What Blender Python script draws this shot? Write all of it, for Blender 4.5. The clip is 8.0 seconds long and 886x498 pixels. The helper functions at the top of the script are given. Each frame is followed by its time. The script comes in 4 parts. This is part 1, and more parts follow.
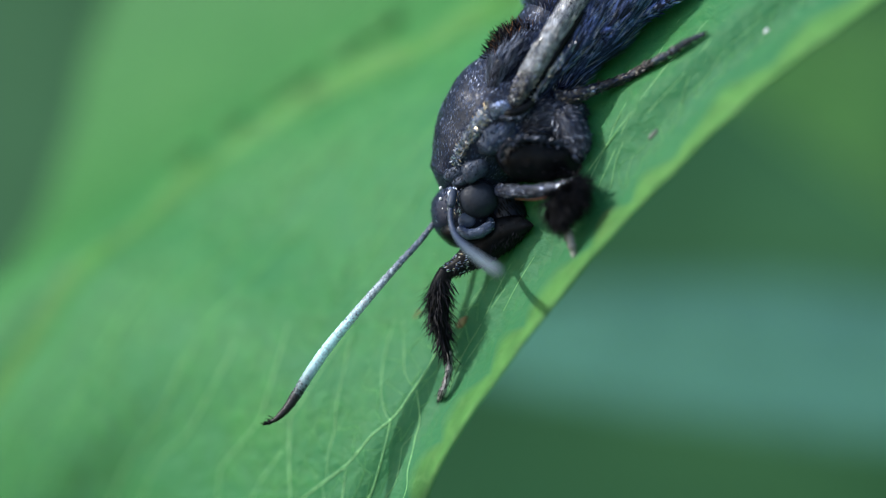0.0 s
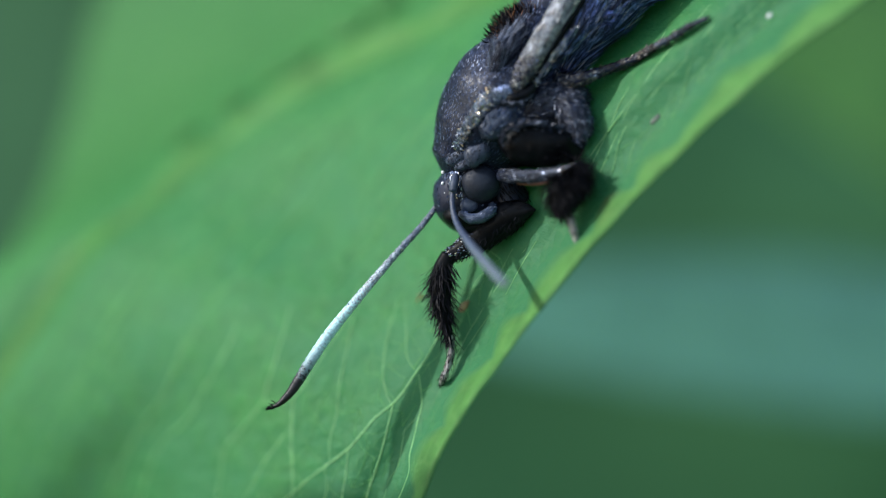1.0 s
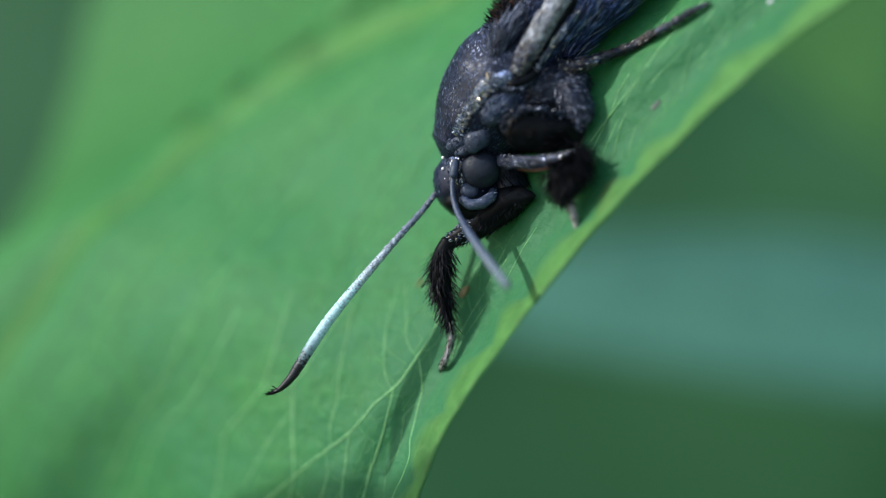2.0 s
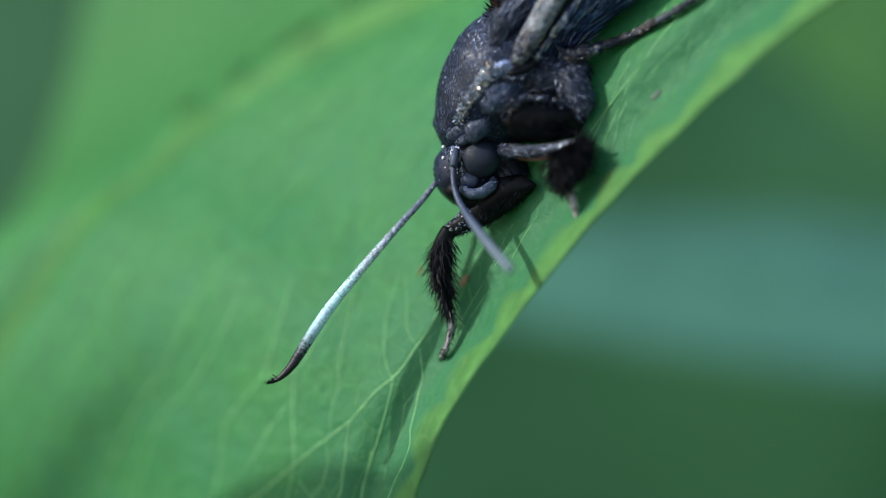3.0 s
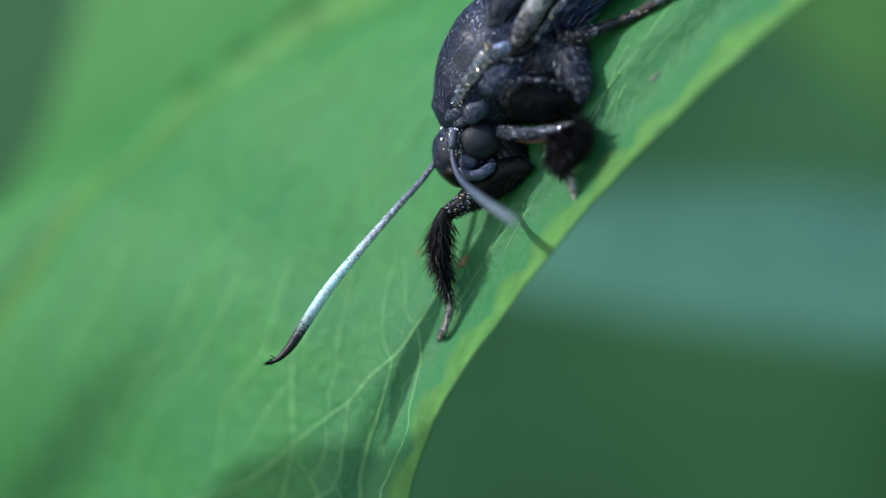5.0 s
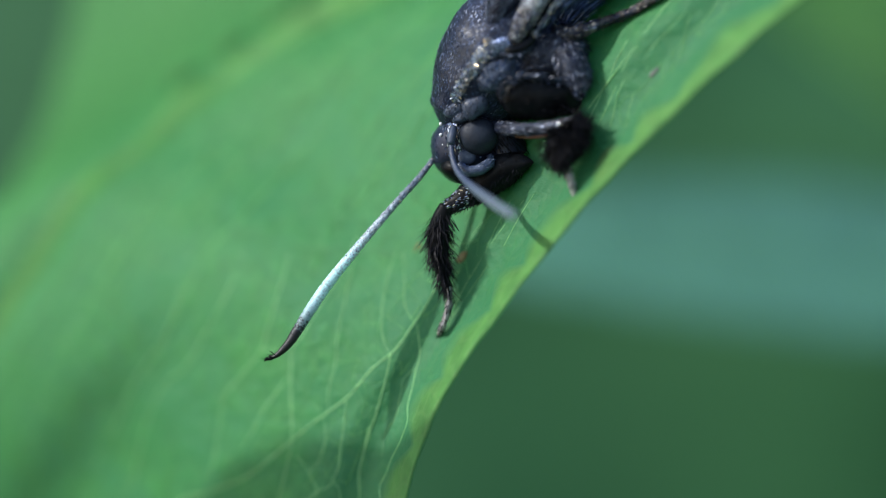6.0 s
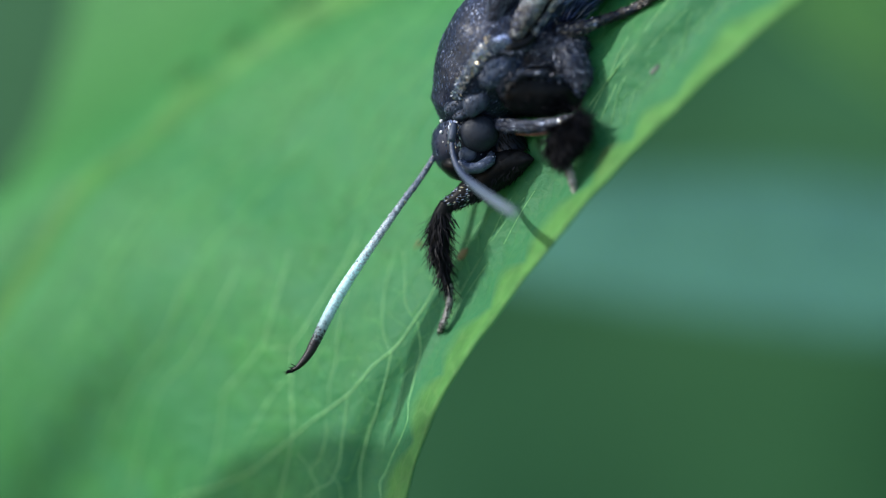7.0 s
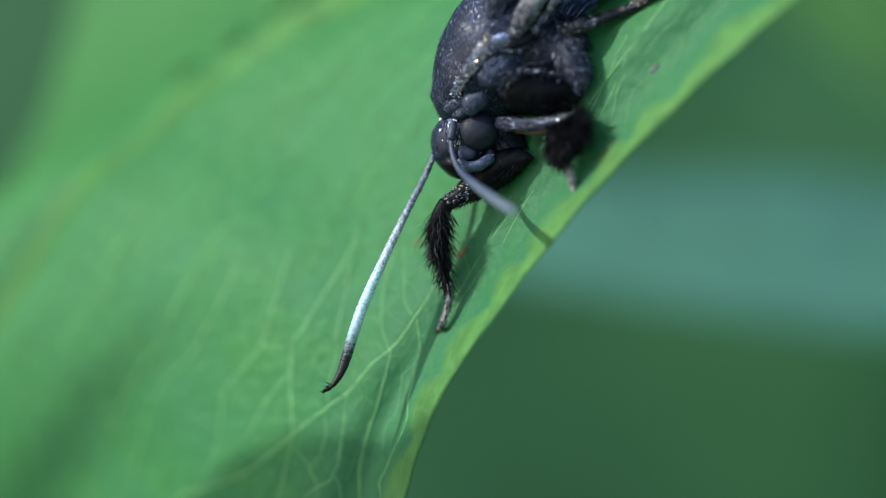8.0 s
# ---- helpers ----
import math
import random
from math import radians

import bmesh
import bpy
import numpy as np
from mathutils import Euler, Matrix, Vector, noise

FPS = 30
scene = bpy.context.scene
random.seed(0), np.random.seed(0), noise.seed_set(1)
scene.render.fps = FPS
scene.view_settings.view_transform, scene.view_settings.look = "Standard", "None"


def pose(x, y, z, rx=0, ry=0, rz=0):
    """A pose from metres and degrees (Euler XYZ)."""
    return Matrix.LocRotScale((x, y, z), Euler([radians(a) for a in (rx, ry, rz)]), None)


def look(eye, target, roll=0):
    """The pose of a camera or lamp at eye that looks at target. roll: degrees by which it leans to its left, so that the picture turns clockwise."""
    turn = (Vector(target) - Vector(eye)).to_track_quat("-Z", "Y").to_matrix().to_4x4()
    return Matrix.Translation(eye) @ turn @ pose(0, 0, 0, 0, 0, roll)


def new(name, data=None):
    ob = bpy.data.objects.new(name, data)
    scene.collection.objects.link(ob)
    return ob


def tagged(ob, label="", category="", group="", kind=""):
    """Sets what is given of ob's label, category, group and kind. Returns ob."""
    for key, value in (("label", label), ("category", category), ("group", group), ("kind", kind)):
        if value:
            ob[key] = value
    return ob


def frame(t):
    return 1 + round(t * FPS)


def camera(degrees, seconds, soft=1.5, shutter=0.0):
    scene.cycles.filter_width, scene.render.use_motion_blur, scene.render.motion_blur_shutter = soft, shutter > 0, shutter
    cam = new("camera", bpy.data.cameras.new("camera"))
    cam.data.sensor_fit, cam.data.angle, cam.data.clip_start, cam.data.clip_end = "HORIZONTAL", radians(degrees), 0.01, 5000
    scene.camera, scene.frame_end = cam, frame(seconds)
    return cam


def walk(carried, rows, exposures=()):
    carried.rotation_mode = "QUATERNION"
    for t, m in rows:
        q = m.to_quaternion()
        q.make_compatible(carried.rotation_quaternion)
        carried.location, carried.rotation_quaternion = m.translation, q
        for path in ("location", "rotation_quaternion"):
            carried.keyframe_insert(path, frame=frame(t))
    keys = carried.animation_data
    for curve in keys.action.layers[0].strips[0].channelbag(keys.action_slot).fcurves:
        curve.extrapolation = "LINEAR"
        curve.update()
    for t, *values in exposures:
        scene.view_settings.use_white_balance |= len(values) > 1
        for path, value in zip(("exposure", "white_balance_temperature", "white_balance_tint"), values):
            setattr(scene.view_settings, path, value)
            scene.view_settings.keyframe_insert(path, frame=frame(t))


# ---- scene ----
# Lengths below are in millimetres (MM turns them into metres): a small moth on a leaf, close up.
import functools

MM = 0.001

# ---- camera ----
cam = camera(30.0, 8.0, 1.1)
cam.data.dof.use_dof = True
cam.data.dof.focus_distance = 36.3 * MM
cam.data.dof.aperture_fstop = 20

# seconds, share of the drift done, yaw
DRIFT = [(0.0, 0.0, 0.0), (0.5, 0.114, 0.04), (1.0, 0.228, 0.07), (1.5, 0.342, 0.07), (2.0, 0.44, 0.08), (2.5, 0.525, 0.09),
         (3.0, 0.60, 0.09), (3.5, 0.683, 0.07), (4.0, 0.748, 0.07), (4.5, 0.813, 0.07), (5.0, 0.87, 0.04), (5.5, 0.91, 0.02),
         (6.0, 0.935, 0.0), (6.5, 0.951, 0.02), (7.0, 0.976, 0.02), (7.5, 0.984, 0.01), (8.0, 1.0, 0.0)]
PATH = [(t, pose(0.0, -37.0 * MM, 1.669 * MM * g, 90 - 4.98 * g, 0, yaw)) for t, g, yaw in DRIFT]
walk(cam, PATH, [(0.0, 0.53), (1.5, 0.43), (3.0, 0.43), (4.5, 0.47), (6.0, 0.52), (8.0, 0.55)])

# ---- light ----
SUN_WAY = Vector((-0.76, -0.27, 0.59)).normalized()  # towards the sun
world = bpy.data.worlds.new("sky")
scene.world = world
world.use_nodes = True
wn = world.node_tree.nodes
sky = wn.new("ShaderNodeTexSky")
sky.sky_type, sky.sun_disc = "NISHITA", False
sky.sun_elevation = math.asin(SUN_WAY.z)
sky.sun_rotation = math.atan2(SUN_WAY.x, SUN_WAY.y)
wn["Background"].inputs["Strength"].default_value = 0.15
world.node_tree.links.new(sky.outputs[0], wn["Background"].inputs["Color"])
sun = new("sun", bpy.data.lights.new("sun", "SUN"))
sun.data.energy, sun.data.angle, sun.data.color = 2.4, radians(0.53), (1.0, 0.98, 0.94)
sun.matrix_world = look(SUN_WAY * 2, (0, 0, 0))


# ---- materials ----
def shader(name, rough=0.5, metal=0.0, spec=0.5):
    """A node material with its Principled shader."""
    m = bpy.data.materials.new(name)
    m.use_nodes = True
    b = m.node_tree.nodes["Principled BSDF"]
    b.inputs["Roughness"].default_value, b.inputs["Metallic"].default_value = rough, metal
    b.inputs["Specular IOR Level"].default_value = spec
    return m, m.node_tree.nodes, m.node_tree.links, b


def noise_tex(n, l, scale, detail=4, rough=0.55, kind="ShaderNodeTexNoise"):
    tc, t = n.new("ShaderNodeTexCoord"), n.new(kind)
    t.inputs["Scale"].default_value = scale
    if kind == "ShaderNodeTexNoise":
        t.inputs["Detail"].default_value, t.inputs["Roughness"].default_value = detail, rough
    l.new(tc.outputs["Object"], t.inputs["Vector"])
    return t


def ramp(n, l, source, stops):
    r = n.new("ShaderNodeValToRGB")
    while len(r.color_ramp.elements) < len(stops):
        r.color_ramp.elements.new(0.5)
    for e, (at, c) in zip(r.color_ramp.elements, stops):
        e.position, e.color = at, (*c, 1)
    l.new(source, r.inputs[0])
    return r


def mixed(n, l, fac, a, b, mode="MIX"):
    x = n.new("ShaderNodeMix")
    x.data_type, x.blend_type = "RGBA", mode
    for sock, v in ((x.inputs[0], fac), (x.inputs[6], a), (x.inputs[7], b)):
        if isinstance(v, (int, float)):
            sock.default_value = v
        elif isinstance(v, tuple):
            sock.default_value = (*v, 1)
        else:
            l.new(v, sock)
    return x.outputs[2]


def bumped(n, l, b, height, strength, distance):
    bump = n.new("ShaderNodeBump")
    bump.inputs["Strength"].default_value, bump.inputs["Distance"].default_value = strength, distance
    l.new(height, bump.inputs["Height"])
    l.new(bump.outputs[0], b.inputs["Normal"])


def leaf_material(name, low, high, through_colour, share=0.3, rough=0.42, cell=2600, stains=None, spec=0.5, inner=None, net_share=0.22, grain=1.0, sheen_tint=None):
    """A leaf: waxy skin with fine cells, and light that comes through it."""
    m, n, l, b = shader(name, rough, 0.0, spec)
    big, fine = noise_tex(n, l, 190, 3), noise_tex(n, l, cell, 5, 0.6)
    cells = noise_tex(n, l, cell * 1.2, kind="ShaderNodeTexVoronoi")
    cells.feature = "DISTANCE_TO_EDGE"
    col = ramp(n, l, big.outputs["Fac"], [(0.3, low), (0.7, high)]).outputs[0]
    speck = ramp(n, l, fine.outputs["Fac"], [(0.35, (1 - 0.26 * grain, 1 - 0.24 * grain, 1 - 0.24 * grain)), (0.65, (1 + 0.2 * grain, 1 + 0.18 * grain, 1 + 0.12 * grain))]).outputs[0]
    col = mixed(n, l, 1.0, col, speck, "MULTIPLY")
    if sheen_tint:  # sky sheen painted as soft bluish patches
        sheen_noise = noise_tex(n, l, 620, 4, 0.65)
        patch = ramp(n, l, sheen_noise.outputs["Fac"], [(0.36, (0.15, 0.15, 0.15)), (0.62, (0.9, 0.9, 0.9))]).outputs[0]
        uv, sep = n.new("ShaderNodeUVMap"), n.new("ShaderNodeSeparateXYZ")
        uv.uv_map = "along"
        l.new(uv.outputs[0], sep.inputs[0])
        half = ramp(n, l, sep.outputs[0], [(0.45, (1, 1, 1)), (0.72, (0, 0, 0))]).outputs[0]
        col = mixed(n, l, mixed(n, l, 1.0, patch, half, "MULTIPLY"), col, sheen_tint)
        # bluer, darker strip along the near margin
        strip = ramp(n, l, sep.outputs[0], [(0.13, (0.6, 0.6, 0.6)), (0.20, (0, 0, 0))]).outputs[0]
        col = mixed(n, l, strip, col, (0.050, 0.222, 0.104))
        # darker, yellower half beyond the midrib
        beyond = ramp(n, l, sep.outputs[0], [(0.74, (0, 0, 0)), (0.86, (0.55, 0.55, 0.55))]).outputs[0]
        col = mixed(n, l, beyond, col, (0.056, 0.222, 0.052))
    net = ramp(n, l, cells.outputs["Distance"], [(0.0, (1, 1, 1)), (0.10, (0, 0, 0))]).outputs[0]
    f = n.new("ShaderNodeMath")
    f.operation = "MULTIPLY"
    l.new(net, f.inputs[0])
    f.inputs[1].default_value = net_share
    col = mixed(n, l, f.outputs[0], col, (0.22, 0.42, 0.14))
    if inner:  # fades into the blade across its width
        uv, sep = n.new("ShaderNodeUVMap"), n.new("ShaderNodeSeparateXYZ")
        uv.uv_map = "along"
        l.new(uv.outputs[0], sep.inputs[0])
        fade = ramp(n, l, sep.outputs[0], [(0.55, (0, 0, 0)), (1.0, (1, 1, 1))]).outputs[0]
        col = mixed(n, l, fade, col, inner)
    if stains:
        st = noise_tex(n, l, 420, 2)
        mask = ramp(n, l, st.outputs["Fac"], [(0.66, (0, 0, 0)), (0.80, (1, 1, 1))]).outputs[0]
        col = mixed(n, l, mask, col, stains)
    l.new(col, b.inputs["Base Color"])
    bumped(n, l, b, fine.outputs["Fac"], 0.8, 0.00012)
    tr, mix, out = n.new("ShaderNodeBsdfTranslucent"), n.new("ShaderNodeMixShader"), n["Material Output"]
    tr.inputs["Color"].default_value = (*through_colour, 1)
    mix.inputs[0].default_value = share
    l.new(b.outputs[0], mix.inputs[1]), l.new(tr.outputs[0], mix.inputs[2])
    l.new(mix.outputs[0], out.inputs[0])
    return m


def scale_material(name, stops, rough=0.35, metal=0.35, spec=0.5, grain=9000, bare=0.5):
    """Insect scales: each one takes its own tint and gloss, in patches that are thick or worn."""
    m, n, l, b = shader(name, rough, metal, spec)
    g, tex, worn = n.new("ShaderNodeNewGeometry"), noise_tex(n, l, grain, 3), noise_tex(n, l, 3200, 3, 0.6)
    col = ramp(n, l, g.outputs["Random Per Island"], stops).outputs[0]
    shade = ramp(n, l, tex.outputs["Fac"], [(0.3, (0.6, 0.6, 0.6)), (0.7, (1.25, 1.25, 1.25))]).outputs[0]
    thick = ramp(n, l, worn.outputs["Fac"], [(0.36, (1 - bare,) * 3), (0.52, (1, 1, 1)), (0.68, (1 + bare,) * 3)]).outputs[0]
    l.new(mixed(n, l, 1.0, mixed(n, l, 1.0, col, shade, "MULTIPLY"), thick, "MULTIPLY"), b.inputs["Base Color"])
    r = ramp(n, l, tex.outputs["Fac"], [(0.3, (rough * 0.7,) * 3), (0.7, (min(1, rough * 1.5),) * 3)])
    l.new(r.outputs[0], b.inputs["Roughness"])
    return m


def cuticle_material(name, low, high, rough=0.35, grain=5000, metal=0.0, depth=0.00003, spec=0.5):
    """Insect skin: dark, a little uneven, with a horny gloss."""
    m, n, l, b = shader(name, rough, metal, spec)
    big, fine = noise_tex(n, l, grain * 0.2, 4), noise_tex(n, l, grain, 4)
    l.new(ramp(n, l, big.outputs["Fac"], [(0.35, low), (0.68, high)]).outputs[0], b.inputs["Base Color"])
    r = ramp(n, l, fine.outputs["Fac"], [(0.3, (rough * 0.6,) * 3), (0.7, (min(1, rough * 1.6),) * 3)])
    l.new(r.outputs[0], b.inputs["Roughness"])
    bumped(n, l, b, fine.outputs["Fac"], 0.6, depth)
    return m


def antenna_material(name, stops, wander):
    """Colours that change along an antenna, all in fine scales."""
    m, n, l, b = shader(name, 0.45)
    uv, sep, tex = n.new("ShaderNodeUVMap"), n.new("ShaderNodeSeparateXYZ"), noise_tex(n, l, 16000, 3)
    uv.uv_map = "along"
    l.new(uv.outputs[0], sep.inputs[0])
    add = n.new("ShaderNodeMath")
    add.operation = "MULTIPLY_ADD"
    l.new(tex.outputs["Fac"], add.inputs[0])
    add.inputs[1].default_value = wander
    l.new(sep.outputs[0], add.inputs[2])
    col = ramp(n, l, add.outputs[0], stops).outputs[0]
    dark = ramp(n, l, tex.outputs["Fac"], [(0.36, (0.62, 0.62, 0.64)), (0.6, (1.2, 1.2, 1.2))]).outputs[0]
    l.new(mixed(n, l, 1.0, col, dark, "MULTIPLY"), b.inputs["Base Color"])
    bumped(n, l, b, tex.outputs["Fac"], 0.7, 0.00002)
    return m


M_LEAF = leaf_material("leaf_skin", (0.037, 0.252, 0.066), (0.068, 0.306, 0.080), (0.05, 0.40, 0.07), 0.3, 0.60, 2600, None, 0.42, net_share=0.10, sheen_tint=(0.046, 0.262, 0.094))
M_MARGIN = leaf_material("leaf_margin", (0.095, 0.305, 0.075), (0.125, 0.33, 0.09), (0.12, 0.42, 0.07), 0.3, 0.6, 1500, (0.16, 0.24, 0.08), 0.40, (0.056, 0.24, 0.100))
M_VEIN = leaf_material("leaf_vein", (0.26, 0.68, 0.24), (0.38, 0.80, 0.36), (0.2, 0.6, 0.12), 0.25, 0.5, 4000)
M_VEINLET = leaf_material("leaf_veinlet", (0.13, 0.47, 0.135), (0.185, 0.55, 0.185), (0.1, 0.5, 0.1), 0.25, 0.55, 4000)
M_MIDRIB = leaf_material("leaf_midrib", (0.070, 0.315, 0.058), (0.108, 0.355, 0.068), (0.12, 0.44, 0.08), 0.25, 0.6, 900)
M_FAR = leaf_material("far_leaf", (0.045, 0.165, 0.065), (0.068, 0.21, 0.085), (0.06, 0.2, 0.04), 0.25, 0.5, 900)
# M_BLUE: sky sheen put into the colour as blue-green
M_BLUE = leaf_material("sky_sheen_leaf", (0.090, 0.276, 0.216), (0.110, 0.317, 0.248), (0.06, 0.2, 0.1), 0.15, 0.5, 900)
# M_LIT: sunlit look put into a lighter, yellower far-leaf colour
M_LIT = leaf_material("sunlit_far_leaf", (0.095, 0.29, 0.068), (0.128, 0.34, 0.082), (0.1, 0.3, 0.05), 0.25, 0.5, 900)
M_STEM = leaf_material("stem_skin", (0.12, 0.30, 0.08), (0.16, 0.34, 0.10), (0.2, 0.4, 0.1), 0.1, 0.5, 500)
M_BACK = leaf_material("backdrop_green", (0.022, 0.112, 0.040), (0.030, 0.135, 0.051), (0.04, 0.1, 0.03), 0.0, 0.8, 40, net_share=0.0, grain=0.35)
M_BLOTCH = cuticle_material("dark_blotch", (0.028, 0.155, 0.028), (0.045, 0.20, 0.040), 0.7)
M_RED = cuticle_material("rust_fleck", (0.14, 0.18, 0.055), (0.30, 0.15, 0.06), 0.6)
M_GREYFLECK = cuticle_material("grey_fleck", (0.05, 0.10, 0.06), (0.15, 0.15, 0.15), 0.4)
M_DEW = cuticle_material("bright_speck", (0.6, 0.65, 0.68), (0.8, 0.82, 0.85), 0.1)

# blue cast in dark skin, plate, hair and scale colours stands for reflected sky
M_SKIN = cuticle_material("black_cuticle", (0.005, 0.008, 0.018), (0.013, 0.020, 0.050), 0.40, spec=0.32)
M_GLOSS = cuticle_material("glossy_black_cuticle", (0.002, 0.0025, 0.0035), (0.006, 0.0075, 0.010), 0.36, 4000, 0.0, 0.000012, 0.12)
M_EYE = cuticle_material("compound_eye", (0.010, 0.014, 0.024), (0.019, 0.026, 0.042), 0.5, 14000, 0.0, 0.00001, 0.3)
M_GREY = cuticle_material("grey_plate", (0.027, 0.039, 0.066), (0.068, 0.094, 0.155), 0.4, 7000)
M_PALE = cuticle_material("pale_tarsus", (0.13, 0.13, 0.14), (0.55, 0.52, 0.50), 0.45, 24000)
M_ORANGE = cuticle_material("orange_scales", (0.07, 0.03, 0.015), (0.15, 0.065, 0.03), 0.5)
M_SCALES = scale_material("dark_scales", [(0.0, (0.013, 0.020, 0.042)), (0.45, (0.040, 0.062, 0.128)), (0.80, (0.098, 0.14, 0.265)), (0.98, (0.28, 0.32, 0.43))], 0.40, 0.25, 0.25)
M_FLANK = scale_material("grey_blue_scales", [(0.0, (0.014, 0.018, 0.026)), (0.5, (0.024, 0.034, 0.062)), (0.88, (0.070, 0.098, 0.17)), (0.975, (0.34, 0.38, 0.48))], 0.36, 0.35)
M_BLUESCALES = scale_material("blue_sheen_scales", [(0.0, (0.016, 0.024, 0.060)), (0.5, (0.075, 0.12, 0.35)), (0.86, (0.24, 0.35, 0.86)), (0.97, (0.66, 0.68, 0.80))], 0.34, 0.45)
# M_BRIGHT: glints are put into pale scale colours, besides the gloss
M_BRIGHT = scale_material("glint_coloured_scales", [(0.0, (0.10, 0.13, 0.22)), (0.3, (0.36, 0.44, 0.64)), (0.65, (0.80, 0.87, 1.0)), (0.93, (0.90, 0.74, 0.46))], 0.17, 0.5, bare=0.3)
# M_SHINE: shine on the shoulder, coloured in as pale blue
M_SHINE = scale_material("shine_coloured_scales", [(0.0, (0.10, 0.14, 0.30)), (0.5, (0.30, 0.40, 0.70)), (0.9, (0.65, 0.75, 0.95))], 0.28, 0.6)
M_WING = scale_material("beige_wing_scales", [(0.0, (0.06, 0.066, 0.09)), (0.25, (0.22, 0.245, 0.31)), (0.5, (0.58, 0.62, 0.72)), (0.8, (0.84, 0.91, 1.0)), (0.985, (0.52, 0.44, 0.32))], 0.32, 0.15, bare=0.3)
M_BRONZE = scale_material("bronze_scales", [(0.0, (0.07, 0.065, 0.065)), (0.3, (0.24, 0.22, 0.20)), (0.6, (0.66, 0.61, 0.53)), (0.84, (0.88, 0.90, 0.94)), (0.97, (0.40, 0.48, 0.85))], 0.26, 0.25, bare=0.45)
M_BROWN = scale_material("brown_scales", [(0.0, (0.016, 0.016, 0.020)), (0.5, (0.042, 0.040, 0.044)), (0.85, (0.14, 0.13, 0.12)), (0.97, (0.50, 0.46, 0.42))], 0.36, 0.35)
M_HAIR = scale_material("black_bristles", [(0.0, (0.004, 0.004, 0.006)), (0.7, (0.007, 0.007, 0.010)), (1.0, (0.014, 0.014, 0.02))], 0.55, 0.0, 0.15)
M_RUSTHAIR = scale_material("rust_tipped_hair", [(0.0, (0.012, 0.009, 0.008)), (0.5, (0.05, 0.022, 0.012)), (0.85, (0.40, 0.15, 0.04))], 0.5, 0.0)
M_GREYHAIR = scale_material("grey_hair", [(0.0, (0.020, 0.026, 0.044)), (0.6, (0.085, 0.105, 0.17)), (0.95, (0.21, 0.26, 0.38))], 0.4, 0.1)
M_ANT = antenna_material("banded_antenna", [(0.12, (0.075, 0.095, 0.14)), (0.32, (0.15, 0.19, 0.26)), (0.44, (0.52, 0.62, 0.68)), (0.58, (0.54, 0.88, 0.89)),
                                            (0.71, (0.48, 0.74, 0.78)), (0.82, (0.014, 0.014, 0.02)), (1.0, (0.006, 0.005, 0.006))], 0.28)
M_ANT_NEAR = antenna_material("grey_antenna", [(0.05, (0.035, 0.048, 0.085)), (0.65, (0.055, 0.078, 0.135)), (0.95, (0.15, 0.20, 0.25))], 0.1)


# ---- shape helpers ----
def spline(keys, t, at=None):
    """A smooth curve through a few keys; at: their places from 0 to 1."""
    n = len(keys)
    at = at or [i / (n - 1) for i in range(n)]
    i = max(0, min(n - 2, max([j for j in range(n) if at[j] <= t], default=0)))
    k = [np.array(a, float) for a in keys]
    h = at[i + 1] - at[i]
    x = (t - at[i]) / h

    def slope(j):
        if j == 0:
            return (k[1] - k[0]) / (at[1] - at[0])
        if j == n - 1:
            return (k[-1] - k[-2]) / (at[-1] - at[-2])
        return (k[j + 1] - k[j - 1]) / (at[j + 1] - at[j - 1])

    return ((2 * x**3 - 3 * x * x + 1) * k[i] + (x**3 - 2 * x * x + x) * h * slope(i)
            + (3 * x * x - 2 * x**3) * k[i + 1] + (x**3 - x * x) * h * slope(i + 1))


class Shape:
    """Vertices in millimetres, faces and, for a tube, how far along each vertex lies."""

    def __init__(self):
        self.v, self.f, self.u = [], [], []

    def add(self, verts, faces, along=None):
        o = len(self.v)
        self.v += [tuple(p) for p in verts]
        self.f += [tuple(o + i for i in f) for f in faces]
        self.u += list(along) if along is not None else [0.0] * len(verts)
        return self


